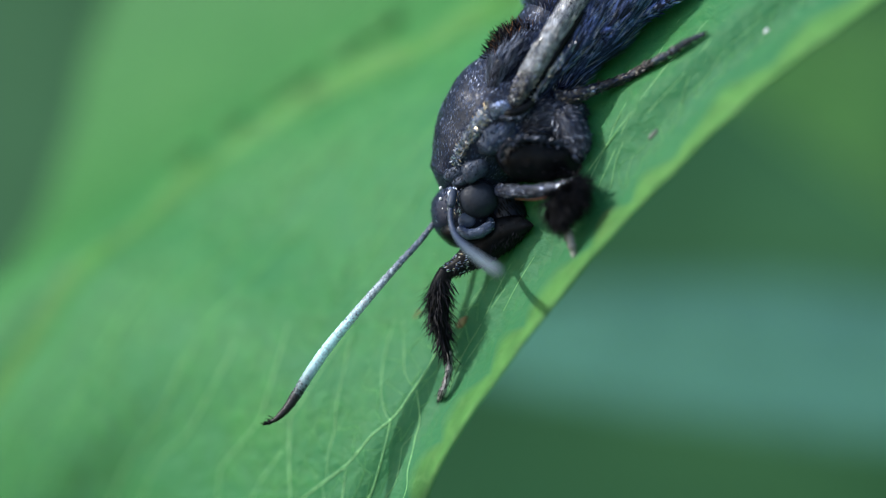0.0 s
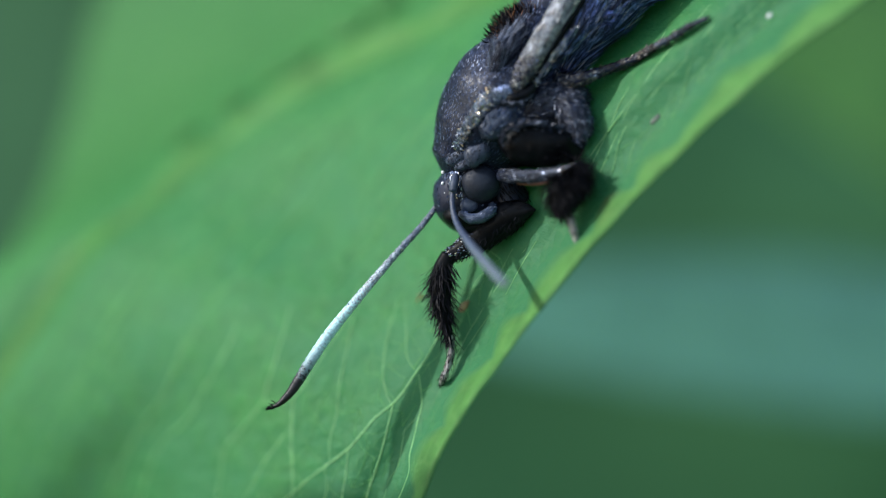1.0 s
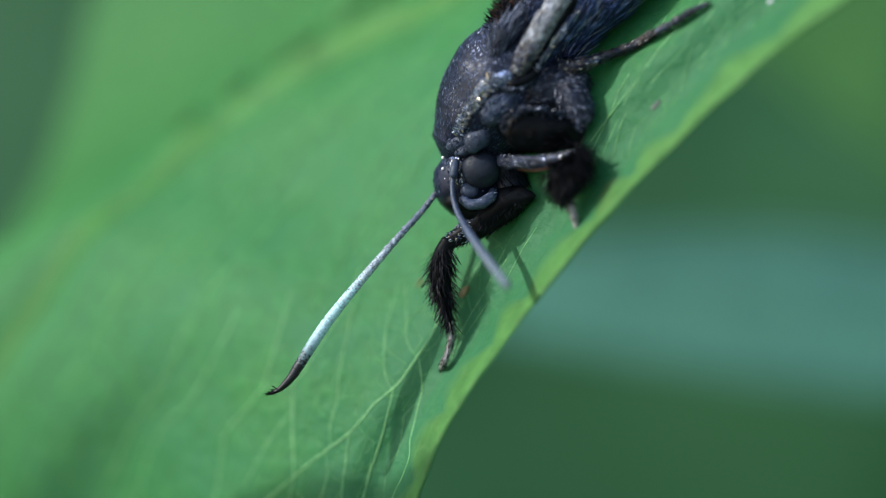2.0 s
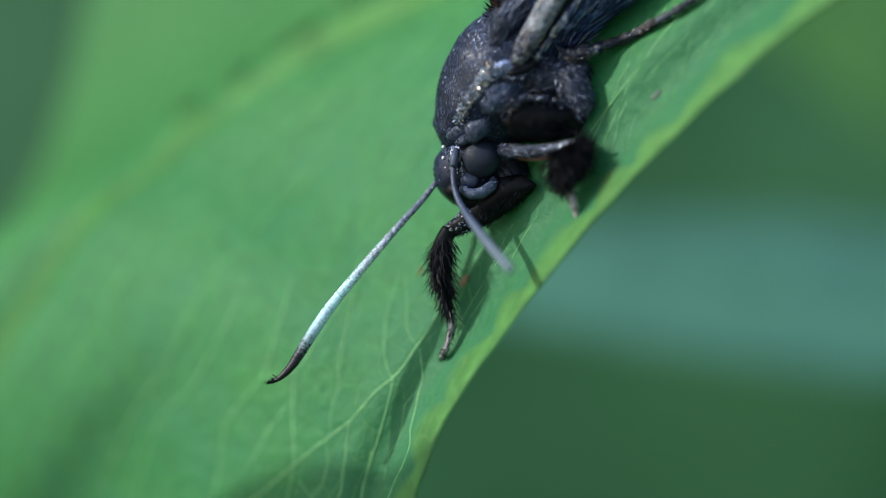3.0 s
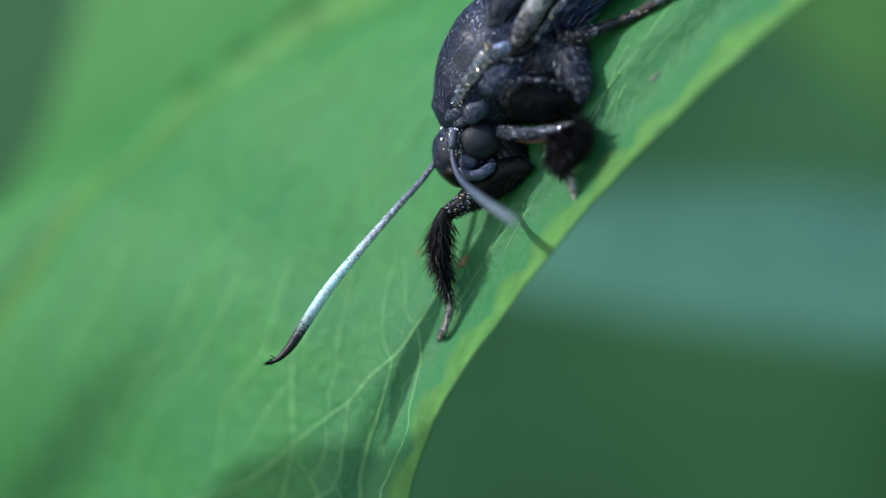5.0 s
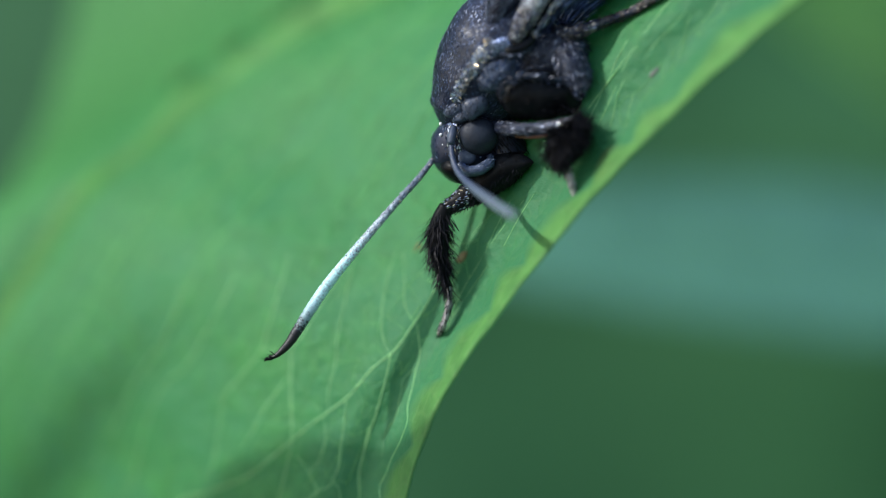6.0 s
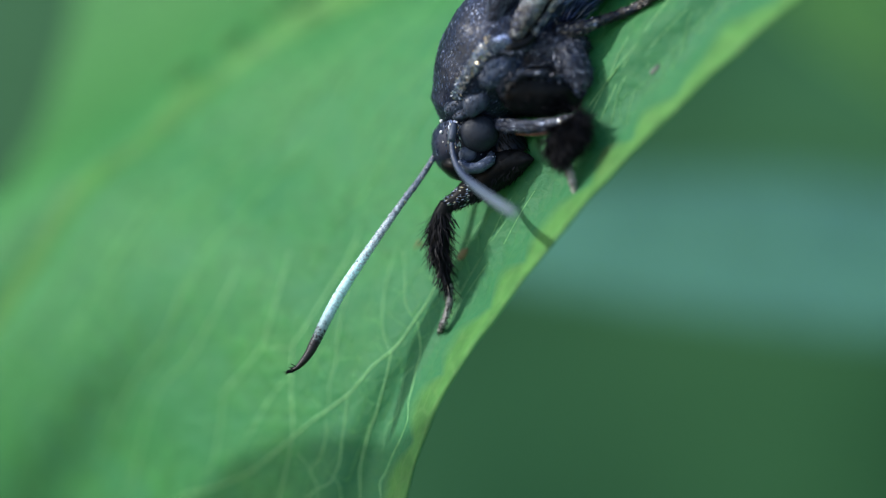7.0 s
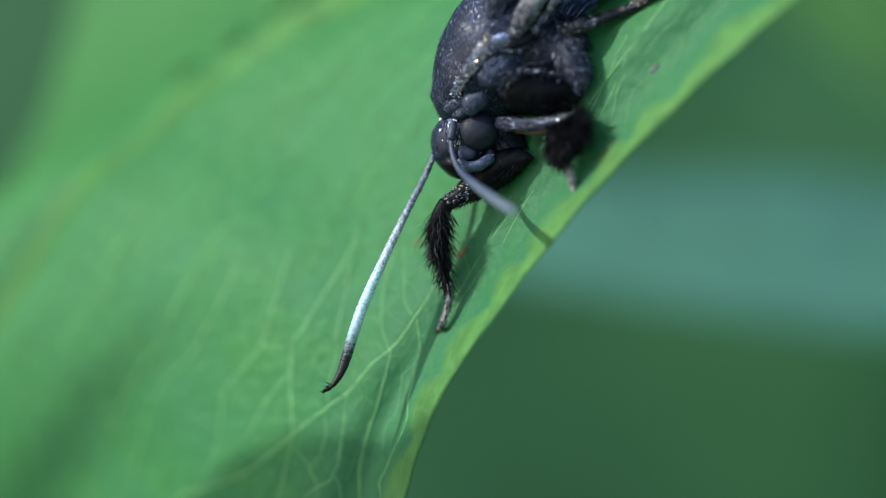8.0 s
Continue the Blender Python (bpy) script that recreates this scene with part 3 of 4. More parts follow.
def build_moth():
    moth = empty_thing("moth", BODY, "small black moth with a blue sheen, head down on the leaf", "moth")

    def add(name, shape, material, label="", under=None, kind=""):
        return part(name, shape, material, under or moth, label, None, BODY, True, kind)

    # thorax and abdomen
    body = tube([(0.24, 0.00, 1.45), (0.73, 0.00, 2.09), (1.34, 0.00, 3.00), (1.90, 0.00, 3.93), (2.38, 0.05, 4.77), (2.80, 0.10, 5.46)], rr(52, 88, 104, 84, 66, 64), 36, 48, 1.0, (0, 1, 0), 0.05, 1.5)
    thorax = add("thorax", body, M_SKIN, "humped black thorax clothed in fine scales")
    add("scale_coat", bristles(body, 19000, 0.085, 0.017, BACKWARD, 0.15, 3), M_SCALES, "overlapping dark scales", thorax, "stuff")
    rear = tube([(2.55, 0.10, 5.08), (3.12, 0.15, 5.98), (3.96, 0.30, 7.28), (4.82, 0.50, 8.73), (5.62, 0.70, 10.06), (6.08, 0.80, 10.86)], rr(76, 88, 98, 92, 66, 20), 32, 60, 1.0, (0, 1, 0), 0.03, 2, 7, 0.09)
    abdomen = add("abdomen", rear, M_SKIN, "ringed black abdomen with blue-black scales")
    add("scale_coat", bristles(rear, 7000, 0.30, 0.02, BACKWARD, 0.13, 4, None, 0, 0.15), M_BLUESCALES, "blue-black scales", abdomen, "stuff")

    # tufts on the back
    tuft = tube([(1.20, -0.40, 3.98), (1.40, -0.50, 4.32), (1.70, -0.45, 4.60), (1.98, -0.35, 4.78)], rr(16, 25, 24, 15), 14, 16)
    t = add("back_tuft", tuft, M_SKIN, "dark hair tuft with rust-brown tips")
    add("tuft_hair", bristles(tuft, 1100, 0.28, 0.022, (-0.55, -0.1, 0.55), 0.75, 5), M_HAIR, "", t, "stuff")
    add("rust_hair", bristles(tuft, 420, 0.30, 0.022, (-0.3, -0.3, 0.9), 0.6, 6, lambda p: p[0] > 1.05), M_RUSTHAIR, "rust-brown hair tips", t, "stuff")
    side_tuft = tube([(1.03, -0.95, 3.40), (1.30, -1.00, 3.95), (1.61, -0.95, 4.39)], rr(14, 24, 16), 12, 14)
    t = add("side_tuft", side_tuft, M_SKIN)
    add("side_hair", bristles(side_tuft, 520, 0.36, 0.02, (0.45, -0.2, 0.85), 0.35, 7), M_GREYHAIR, "grey hairs", t, "stuff")

    # shoulder plate and collar
    plate = tube([(1.08, -1.22, 3.04), (0.83, -1.22, 2.76), (0.59, -1.18, 2.46), (0.38, -1.05, 2.13), (0.27, -0.86, 1.84)], rr(14, 14, 9, 8, 7), 12, 24, 0.6, (0, 1, 0), 0.15, 5)
    tegula = add("tegula", plate, M_GREY, "shoulder plate edged with glinting scales")
    add("scale_coat", bristles(plate, 1400, 0.09, 0.034, BACKWARD, 0.5, 8, None, 0, 0.6), M_BRIGHT, "scales coloured for silver and bronze glints", tegula, "stuff")
    patch = tube([(0.87, -1.15, 2.19), (1.17, -1.20, 2.48), (1.48, -1.18, 2.68)], rr(20, 26, 18), 14, 18, 0.5, (0, 1, 0), 0.2, 4)
    side = add("side_plate", patch, M_GREY, "grey-blue side plate")
    add("scale_coat", bristles(patch, 300, 0.14, 0.05, BACKWARD, 0.2, 9), M_SCALES, "", side, "stuff")
    gloss = ball((1.19, -1.32, 2.98), (rr(19, 0, 8), rr(0, 8, 0), rr(-5, 0, 13)), 16, 10, 0.25, 5)
    knob = add("shoulder_knob", gloss, M_GREY, "shiny pale blue knob at the wing base")
    add("scale_coat", bristles(gloss, 900, 0.06, 0.022, BACKWARD, 0.3, 38, None, 0, 0.5), M_SHINE, "", knob, "stuff")
    for at, r in (((0.27, -0.72, 1.67), (24, 14, 15)), ((0.71, -0.95, 1.74), (20, 15, 22)), ((0.47, -0.78, 1.52), (20, 12, 10))):
        s = ball(at, ((r[0] * RA, 0, 0.05), (0, r[1] * RA, 0), (0, 0, r[2] * RA)), 22, 14, 0.5, 3.4)
        c = add("collar_plate", s, M_GREY, "grey collar plate")
        add("scale_coat", bristles(s, 420, 0.06, 0.02, BACKWARD, 0.3, 10), M_FLANK, "", c, "stuff")

    # head
    skull = ball((0.48, 0.02, 0.82), (rr(58, 0, 8), rr(0, 60, 0), rr(-6, 0, 62)), 28, 18, 0.08, 2.2)
    head = add("head", skull, M_SKIN, "black head with smooth face")
    add("scale_coat", bristles(skull, 900, 0.10, 0.045, (0.2, 0, 1.0), 0.18, 11, lambda p: p[2] > 0.55), M_SCALES, "", head, "stuff")
    # highlights beside the eye, painted as pale scales
    add("scale_coat", bristles(skull, 2600, 0.085, 0.035, (0.1, 0, 1.0), 0.25, 12, lambda p: p[1] < -0.3 and 0.1 < p[0] < 0.42 and p[2] > 0.7), M_BRIGHT, "pale scales for the highlights beside the eye", head, "stuff")
    for at in ((0.78, -0.74, 1.09), (0.28, 0.62, 0.68)):
        add("compound_eye", ball(at, (rr(34, 0, -4), rr(0, 24, 0), rr(4, 0, 33)), 26, 16), M_EYE, "round dark grey compound eye")
    cheek = ball((0.52, -0.72, 0.63), (rr(14, 0, -6), rr(0, 9, 0), rr(7, 0, 13)), 16, 10, 0.1, 5)
    add("cheek", cheek, M_GREY, "grey cheek plate")
    face = ball((0.39, -0.30, 0.33), (rr(36, 0, -6), rr(0, 36, 0), rr(0, 0, 24)), 18, 12, 0.1, 4)
    add("face", face, M_GLOSS, "glossy black face")
    for at in ((-0.05, -0.42, 1.35), (-0.05, -0.46, 1.11), (0.01, -0.50, 0.89)):
        add("head_bead", ball(at, (rr(3.2, 0, 0), rr(0, 3.2, 0), rr(0, 0, 3.2)), 10, 6), M_DEW, "bright shiny bead on the brow")
    p1 = tube([(0.35, -0.78, 0.46), (0.54, -0.86, 0.33), (0.81, -0.88, 0.36), (1.01, -0.80, 0.51), (1.04, -0.70, 0.66)], rr(7, 9, 10, 9, 5), 12, 26, 1, (0, 1, 0), 0.1, 8)
    palp = add("palp", p1, M_GREY, "curved grey mouth feeler")
    add("scale_coat", bristles(p1, 600, 0.05, 0.014, (1, 0, 0.3), 0.2, 13), M_SCALES, "", palp, "stuff")
    p2 = tube([(0.20, -0.50, 0.26), (0.47, -0.55, 0.14), (0.82, -0.50, 0.19), (1.10, -0.40, 0.36)], rr(9, 10, 9, 5), 12, 22)
    add("palp", p2, M_GLOSS, "black mouth feeler")
    add("scape", tube([(0.24, -0.72, 1.28), (0.20, -0.85, 1.10), (0.17, -0.90, 0.93)], rr(6, 7.5, 6.5), 12, 10), M_GREY, "antenna base")
    add("scape", tube([(-0.08, -0.20, 0.77), (-0.14, -0.12, 0.67), (-0.20, -0.05, 0.56)], rr(9, 8, 6), 12, 10), M_GREY, "antenna base")

    # forewing, narrow and rolled, and the hind wing below it
    wing = tube([(1.50, -1.34, 3.12), (1.72, -1.40, 3.52), (2.16, -1.40, 4.28), (2.72, -1.32, 5.17), (3.45, -1.12, 6.27), (4.54, -0.70, 7.95), (5.59, -0.30, 9.67)],
                rr(11, 17, 18, 19, 21, 26, 12), 40, 90, 0.55, (0, 1, 0), 0.04, 4)
    wing.v = [tuple(Vector(p) + Vector((0, -0.022 * abs(math.sin(1.2 + 11.0 * (0.86 * (p[0] - 1.7) - 0.5 * (p[2] - 3.5)))), 0))) for p in wing.v]  # pleats along the wing
    forewing = add("forewing", wing, M_SKIN, "narrow folded grey-beige forewing")
    add("scale_coat", bristles(wing, 9000, 0.20, 0.010, BACKWARD, 0.12, 14, lambda p: p[2] > 3.75, 0, 0.06), M_WING, "pale streaked wing scales", forewing, "stuff")
    add("scale_coat", bristles(wing, 9000, 0.05, 0.024, BACKWARD, 0.3, 39, lambda p: p[2] < 4.2 - 0.5 * (p[0] - 1.9), 0, 0.5), M_BRONZE, "bronze and silver scales", forewing, "stuff")
    # black tubes stand in for the shade in the gaps around the wing
    add("wing_gap_shade", tube([(1.86, -1.30, 3.28), (2.16, -1.34, 3.78), (2.52, -1.34, 4.35), (3.02, -1.26, 5.12)], rr(6, 7, 7, 6), 10, 24), M_GLOSS, "black strip for the shade beside the wing")
    add("wing_gap_shade", tube([(1.24, -1.30, 2.92), (1.46, -1.38, 2.92), (1.72, -1.36, 3.00), (1.93, -1.30, 3.21), (2.13, -1.25, 3.56)], rr(4, 8, 9, 8, 4), 10, 20), M_GLOSS, "black strip for the shade under the wing base")
    lip = tube([(1.22, -1.36, 2.84), (1.46, -1.40, 2.82), (1.70, -1.40, 2.88), (1.90, -1.34, 3.04)], rr(4, 3.5, 3, 2), 10, 20)
    lip_thing = add("wing_socket", lip, M_GREY, "pale blue rim below the wing base")
    add("scale_coat", bristles(lip, 520, 0.06, 0.016, (1, 0, 0.2), 0.3, 40, None, 0, 0.5), M_FLANK, "", lip_thing, "stuff")
    under = tube([(1.82, -1.05, 3.18), (2.22, -1.12, 3.69), (2.77, -1.10, 4.43), (3.52, -1.00, 5.49), (4.54, -0.70, 6.96), (5.59, -0.30, 8.67)], rr(8, 16, 26, 36, 36, 14), 14, 50, 0.4, (0, 1, 0), 0.12, 3)
    hindwing = add("hind_wing", under, M_SKIN, "dark blue-black hind wing")
    add("scale_coat", bristles(under, 3800, 0.30, 0.015, BACKWARD, 0.16, 15, None, 0, 0.12), M_BLUESCALES, "blue-black hair scales", hindwing, "stuff")
    tail = tube([(2.51, -0.50, 3.63), (3.06, -0.55, 4.37), (3.68, -0.60, 5.11), (4.44, -0.50, 6.13), (5.47, -0.30, 7.54), (6.42, 0.10, 8.89)], rr(30, 46, 52, 56, 50, 20), 18, 50, 0.9, (0, 1, 0), 0.12, 1.6)
    skirt = add("side_fringe", tail, M_SKIN, "blue-black hair along the abdomen's side")
    add("hair_coat", bristles(tail, 5200, 0.46, 0.014, BACKWARD, 0.16, 33, None, 0, 0.12), M_BLUESCALES, "", skirt, "stuff")
    hem = tube([(1.90, -1.36, 3.16), (2.12, -1.42, 3.48), (2.42, -1.42, 3.92), (2.86, -1.38, 4.48)], rr(2, 3, 3, 2), 10, 24)
    glint = add("wing_hem", hem, M_GREY, "shiny hem of the hind wing")
    add("scale_coat", bristles(hem, 360, 0.07, 0.026, BACKWARD, 0.6, 16, lambda p: noise.noise(Vector(p) * 4.0) > -0.05, 0, 0.7), M_BRIGHT, "", glint, "stuff")

    # underside: hip joints of the legs
    flank = ball((2.18, -0.75, 2.80), (rr(70, 0, 26), rr(0, 42, 0), rr(-16, 0, 44)), 24, 14, 0.15, 2.2)
    fl = add("flank", flank, M_SKIN, "dark hairy flank")
    add("flank_hair", bristles(flank, 4200, 0.17, 0.016, (0.9, 0, 0.3), 0.2, 17, None, 0, 0.35), M_FLANK, "", fl, "stuff")
    hipjoint = tube([(1.18, -1.05, 2.17), (1.61, -1.10, 2.02), (2.22, -1.10, 1.95), (2.75, -1.10, 1.93), (3.02, -1.05, 1.95)], rr(14, 38, 43, 30, 5), 22, 30, 0.8, (0, 1, 0), 0.2, 2.6)
    h = add("coxa", hipjoint, M_GLOSS, "large black hip joint")
    add("bristle_coat", bristles(hipjoint, 380, 0.13, 0.022, (1, 0, -0.15), 0.14, 35), M_HAIR, "", h, "stuff")
    rim = tube([(1.21, -1.50, 1.95), (1.34, -1.58, 2.22), (1.77, -1.55, 2.35), (2.32, -1.50, 2.29), (2.70, -1.40, 2.18)], rr(3, 5, 4, 3, 2), 10, 30, 1, (0, 1, 0), 0.35, 5)
    e = add("coxa_edge", rim, M_SKIN, "grey rim of the hip joint")
    add("scale_coat", bristles(rim, 420, 0.13, 0.024, (0.8, 0, 0.4), 0.45, 37, None, 0, 0.5), M_FLANK, "", e, "stuff")
    hip = tube([(2.48, -0.85, 3.16), (2.65, -1.05, 2.81), (2.85, -1.20, 2.36), (2.86, -1.30, 1.99)], rr(22, 30, 26, 12), 16, 24, 0.9, (0, 1, 0), 0.08, 3)
    h = add("coxa", hip, M_SKIN, "dark blue-black hip joint")
    add("scale_coat", bristles(hip, 2200, 0.15, 0.016, (0.6, 0, -0.6), 0.24, 18, None, 0, 0.35), M_FLANK, "", h, "stuff")
    throat = tube([(1.06, -0.25, 1.39), (1.32, -0.25, 1.00), (1.45, -0.30, 0.62)], rr(32, 36, 34), 16, 14, 1, (0, 1, 0), 0.1, 3)
    neck = add("throat", throat, M_SKIN, "black underside of the neck")
    add("bristle_coat", bristles(throat, 500, 0.16, 0.026, (0.6, 0, -0.8), 0.3, 34), M_HAIR, "", neck, "stuff")

    # foreleg stretched down onto the leaf
    femur = tube([(1.97, -0.85, 0.52), (1.78, -0.75, 0.50), (1.38, -0.55, 0.39), (0.83, -0.42, -0.02), (0.37, -0.40, -0.35), (0.10, -0.40, -0.49)], rr(2, 15, 31, 28, 18, 13), 16, 30, 0.8, (0, 1, 0), 0.05, 3)
    leg = add("foreleg", femur, M_GLOSS, "black bristly foreleg stretched down onto the leaf")
    add("bristle_coat", bristles(femur, 800, 0.13, 0.026, (-0.3, 0, -0.95), 0.32, 19, lambda p: p[2] < -0.42 + 0.55 * (p[0] - 0.1)), M_HAIR, "", leg, "stuff")
    add("bristle_coat", bristles(femur, 600, 0.10, 0.014, (-0.8, 0, -0.5), 0.14, 41), M_HAIR, "", leg, "stuff")
    add("scale_coat", bristles(femur, 900, 0.07, 0.022, (-1, 0, -0.2), 0.4, 20, lambda p: p[0] < 0.62 and p[2] > -0.52 and p[1] < 0.1), M_BRIGHT, "glinting knee scales", leg, "stuff")
    tibia = tube([(0.08, -0.40, -0.46), (-0.07, -0.36, -0.86), (-0.10, -0.35, -1.30), (-0.02, -0.36, -1.87), (0.11, -0.38, -2.34)], rr(13, 17, 19, 13, 6), 14, 30, 0.8, (0, 1, 0), 0.06, 3)
    add("tibia", tibia, M_GLOSS, "", leg)
    add("bristle_coat", bristles(tibia, 620, 0.36, 0.030, (0.06, -0.1, -1), 0.48, 21, lambda p: p[2] < -0.62), M_HAIR, "long black bristles", leg, "stuff")
    foot = tube([(0.11, -0.38, -2.27), (0.14, -0.42, -2.61), (0.07, -0.44, -2.92), (-0.04, -0.42, -3.21), (-0.11, -0.05, -3.42)], rr(7, 6.5, 6, 6, 3), 12, 40, 1, (0, 1, 0), 0, 1, 5, 0.25)
    add("tarsus", foot, M_PALE, "pale grey ringed foot", leg)
    add("bristle_coat", bristles(foot, 170, 0.11, 0.022, (-0.1, 0, -1), 0.5, 22), M_HAIR, "", leg, "stuff")

    # folded foreleg on the near side
    femur = tube([(1.18, -1.00, 1.27), (1.48, -1.25, 1.25), (2.02, -1.40, 1.24), (2.56, -1.45, 1.34), (2.86, -1.50, 1.41)], rr(9, 10.5, 11, 10.5, 8.5), 14, 26, 0.8, (0, 1, 0), 0.05, 4)
    leg = add("foreleg", femur, M_SKIN, "folded grey foreleg with a black brush")
    add("scale_coat", bristles(femur, 2600, 0.09, 0.018, (1, 0, 0), 0.2, 23), M_FLANK, "", leg, "stuff")
    add("femur_glint", bristles(femur, 1500, 0.06, 0.013, (1, 0, 0), 0.3, 24, lambda p: p[2] > 1.29 and 1.9 < p[0] < 2.72), M_BRIGHT, "glinting scales", leg, "stuff")
    add("orange_streak", tube([(1.56, -1.25, 1.09), (1.90, -1.38, 1.07), (2.23, -1.50, 1.10)], rr(2, 3, 2), 8, 12), M_ORANGE, "orange streak", leg)
    tibia = tube([(2.93, -1.60, 1.47), (2.80, -1.72, 1.16), (2.45, -1.75, 0.87), (2.52, -1.72, 0.50)], rr(13, 19, 21, 8), 14, 22, 1, (0, 1, 0), 0.08, 3)
    add("tibia", tibia, M_GLOSS, "", leg)
    add("brush", bristles(tibia, 1900, 0.30, 0.022, (0.35, 0, -1), 0.65, 25), M_HAIR, "dense black leg brush", leg, "stuff")
    foot = tube([(2.58, -1.72, 0.50), (2.69, -1.72, 0.25), (2.76, -1.72, 0.02), (2.82, -1.66, -0.20)], rr(7, 8, 7, 4), 12, 26, 1, (0, 1, 0), 0, 1, 4, 0.2)
    add("tarsus", foot, M_PALE, "pale foot", leg)

    # middle leg reaching out to the leaf
    femur = tube([(2.47, -1.00, 3.24), (2.77, -1.08, 3.30), (3.12, -1.10, 3.41), (3.40, -1.00, 3.52)], rr(17, 14, 11, 8), 14, 18, 0.9, (0, 1, 0), 0.08, 4)
    leg = add("midleg", femur, M_SKIN, "thin dark middle leg reaching onto the leaf")
    add("scale_coat", bristles(femur, 400, 0.12, 0.034, (1, 0, 0.3), 0.25, 26), M_BROWN, "", leg, "stuff")
    add("femur_glint", bristles(femur, 220, 0.06, 0.020, (1, 0, 0.3), 0.4, 27, None, 0, 0.8), M_BRIGHT, "", leg, "stuff")
    shin = tube([(3.40, -1.00, 3.52), (3.76, -1.00, 3.64), (4.11, -1.07, 3.78), (4.49, -1.27, 4.01)], rr(8, 8.5, 7.5, 6.5), 12, 24, 1, (0, 1, 0), 0.05, 5)
    add("tibia", shin, M_SKIN, "", leg)
    add("scale_coat", bristles(shin, 520, 0.11, 0.03, (1, 0, 0.5), 0.22, 28), M_BROWN, "", leg, "stuff")
    foot = tube([(4.49, -1.27, 4.01), (4.92, -1.47, 4.24), (5.24, -1.59, 4.44), (5.58, -1.67, 4.60)], rr(6.5, 6.5, 6, 3.5), 12, 36, 1, (0, 1, 0), 0, 1, 4, 0.25)
    add("tarsus", foot, M_GREY, "", leg)
    add("scale_coat", bristles(foot, 320, 0.09, 0.026, (1, 0, 0.6), 0.3, 29), M_BROWN, "", leg, "stuff")

    # hind leg along the abdomen
    hind = tube([(3.40, -1.00, 4.66), (3.90, -0.90, 4.92), (4.53, -0.80, 5.19), (5.14, -0.80, 5.55), (6.00, -0.85, 6.18), (6.81, -0.65, 6.90)], rr(14, 14, 10, 8, 6, 4), 12, 40, 1, (0, 1, 0), 0.08, 3)
    leg = add("hindleg", hind, M_SKIN, "blue-black hind leg along the abdomen")
    add("scale_coat", bristles(hind, 900, 0.18, 0.04, (0.85, 0, 0.5), 0.25, 30), M_BLUESCALES, "blue sheen hair", leg, "stuff")

    # antennae, each turning at its base
    far = tube([ANT_FAR, (-0.53, -0.20, 0.16), (-1.05, -0.35, -0.41), (-1.67, -0.50, -1.12), (-2.16, -0.65, -1.70), (-2.59, -0.75, -2.24), (-2.95, -0.85, -2.77), (-3.23, -0.90, -3.22), (-3.40, -0.95, -3.47), (-3.62, -1.00, -3.69), (-3.81, -1.00, -3.79)],
               rr(5, 5.5, 6.2, 7.5, 8.8, 9.8, 10, 9.2, 7.6, 5, 2.3), 12, 150, 1, (0, 1, 0), 0.05, 10, 44, 0.10)
    a1 = part("antenna", far, M_ANT, moth, "slender antenna, white before its black hooked tip", ANT_FAR, BODY)
    part("scale_coat", bristles(far, 900, 0.06, 0.024, (-0.66, 0, -0.75), 0.2, 31, lambda p: p[2] > -1.6), M_BRIGHT, a1, "", None, ANT_FAR, kind="stuff")
    part("tip_tuft", bristles(tube([(-3.67, -1.00, -3.72), (-3.76, -1.00, -3.78), (-3.86, -1.00, -3.80)], rr(4, 3, 1.5), 8, 6), 60, 0.14, 0.02, (-1, 0, 0.05), 0.15, 32), M_HAIR, a1, "", None, ANT_FAR, kind="stuff")
    near = tube([ANT_NEAR, (0.16, -1.00, 0.68), (0.29, -1.45, 0.26), (0.68, -2.60, -0.14), (1.12, -3.86, -0.46)], rr(5, 5, 6, 8.5, 7), 12, 60, 1, (0, 1, 0), 0.05, 10, 30, 0.08)
    a2 = part("antenna", near, M_ANT_NEAR, moth, "antenna pointing forward out of focus", ANT_NEAR, BODY)
    return moth, a1, a2


ANT_FAR = (-0.18, -0.05, 0.61)
ANT_NEAR = (0.20, -0.75, 1.10)
NEAR_TIPS = [
    (0.0, (1.12, -3.86, -0.46)), (0.2, (1.13, -3.80, -0.56)), (0.4, (1.16, -3.73, -0.67)),
    (0.7, (1.19, -3.61, -0.84)), (1.0, (1.21, -3.49, -1.00)), (1.5, (1.24, -3.30, -1.21)),
    (1.7, (1.26, -3.23, -1.28)), (2.3, (1.28, -3.17, -1.33)), (2.8, (1.33, -3.27, -1.21)),
    (3.2, (1.33, -3.33, -1.14)), (3.5, (1.35, -3.47, -0.95)), (3.8, (1.42, -3.51, -0.86)),
    (4.0, (1.44, -3.60, -0.72)), (4.5, (1.45, -3.66, -0.60)), (5.2, (1.44, -3.72, -0.51)),
    (6.5, (1.44, -3.73, -0.49)), (8.0, (1.44, -3.73, -0.49)),
]
FAR_TURN = [(0.0, 0.0), (1.0, 0.2), (3.5, 0.0), (4.5, -0.1), (6.4, 0.1), (6.6, 0.9), (6.8, 3.2), (7.0, 5.7), (7.2, 8.4), (7.4, 9.9), (7.6, 11.9), (7.8, 13.4), (8.0, 15.0)]


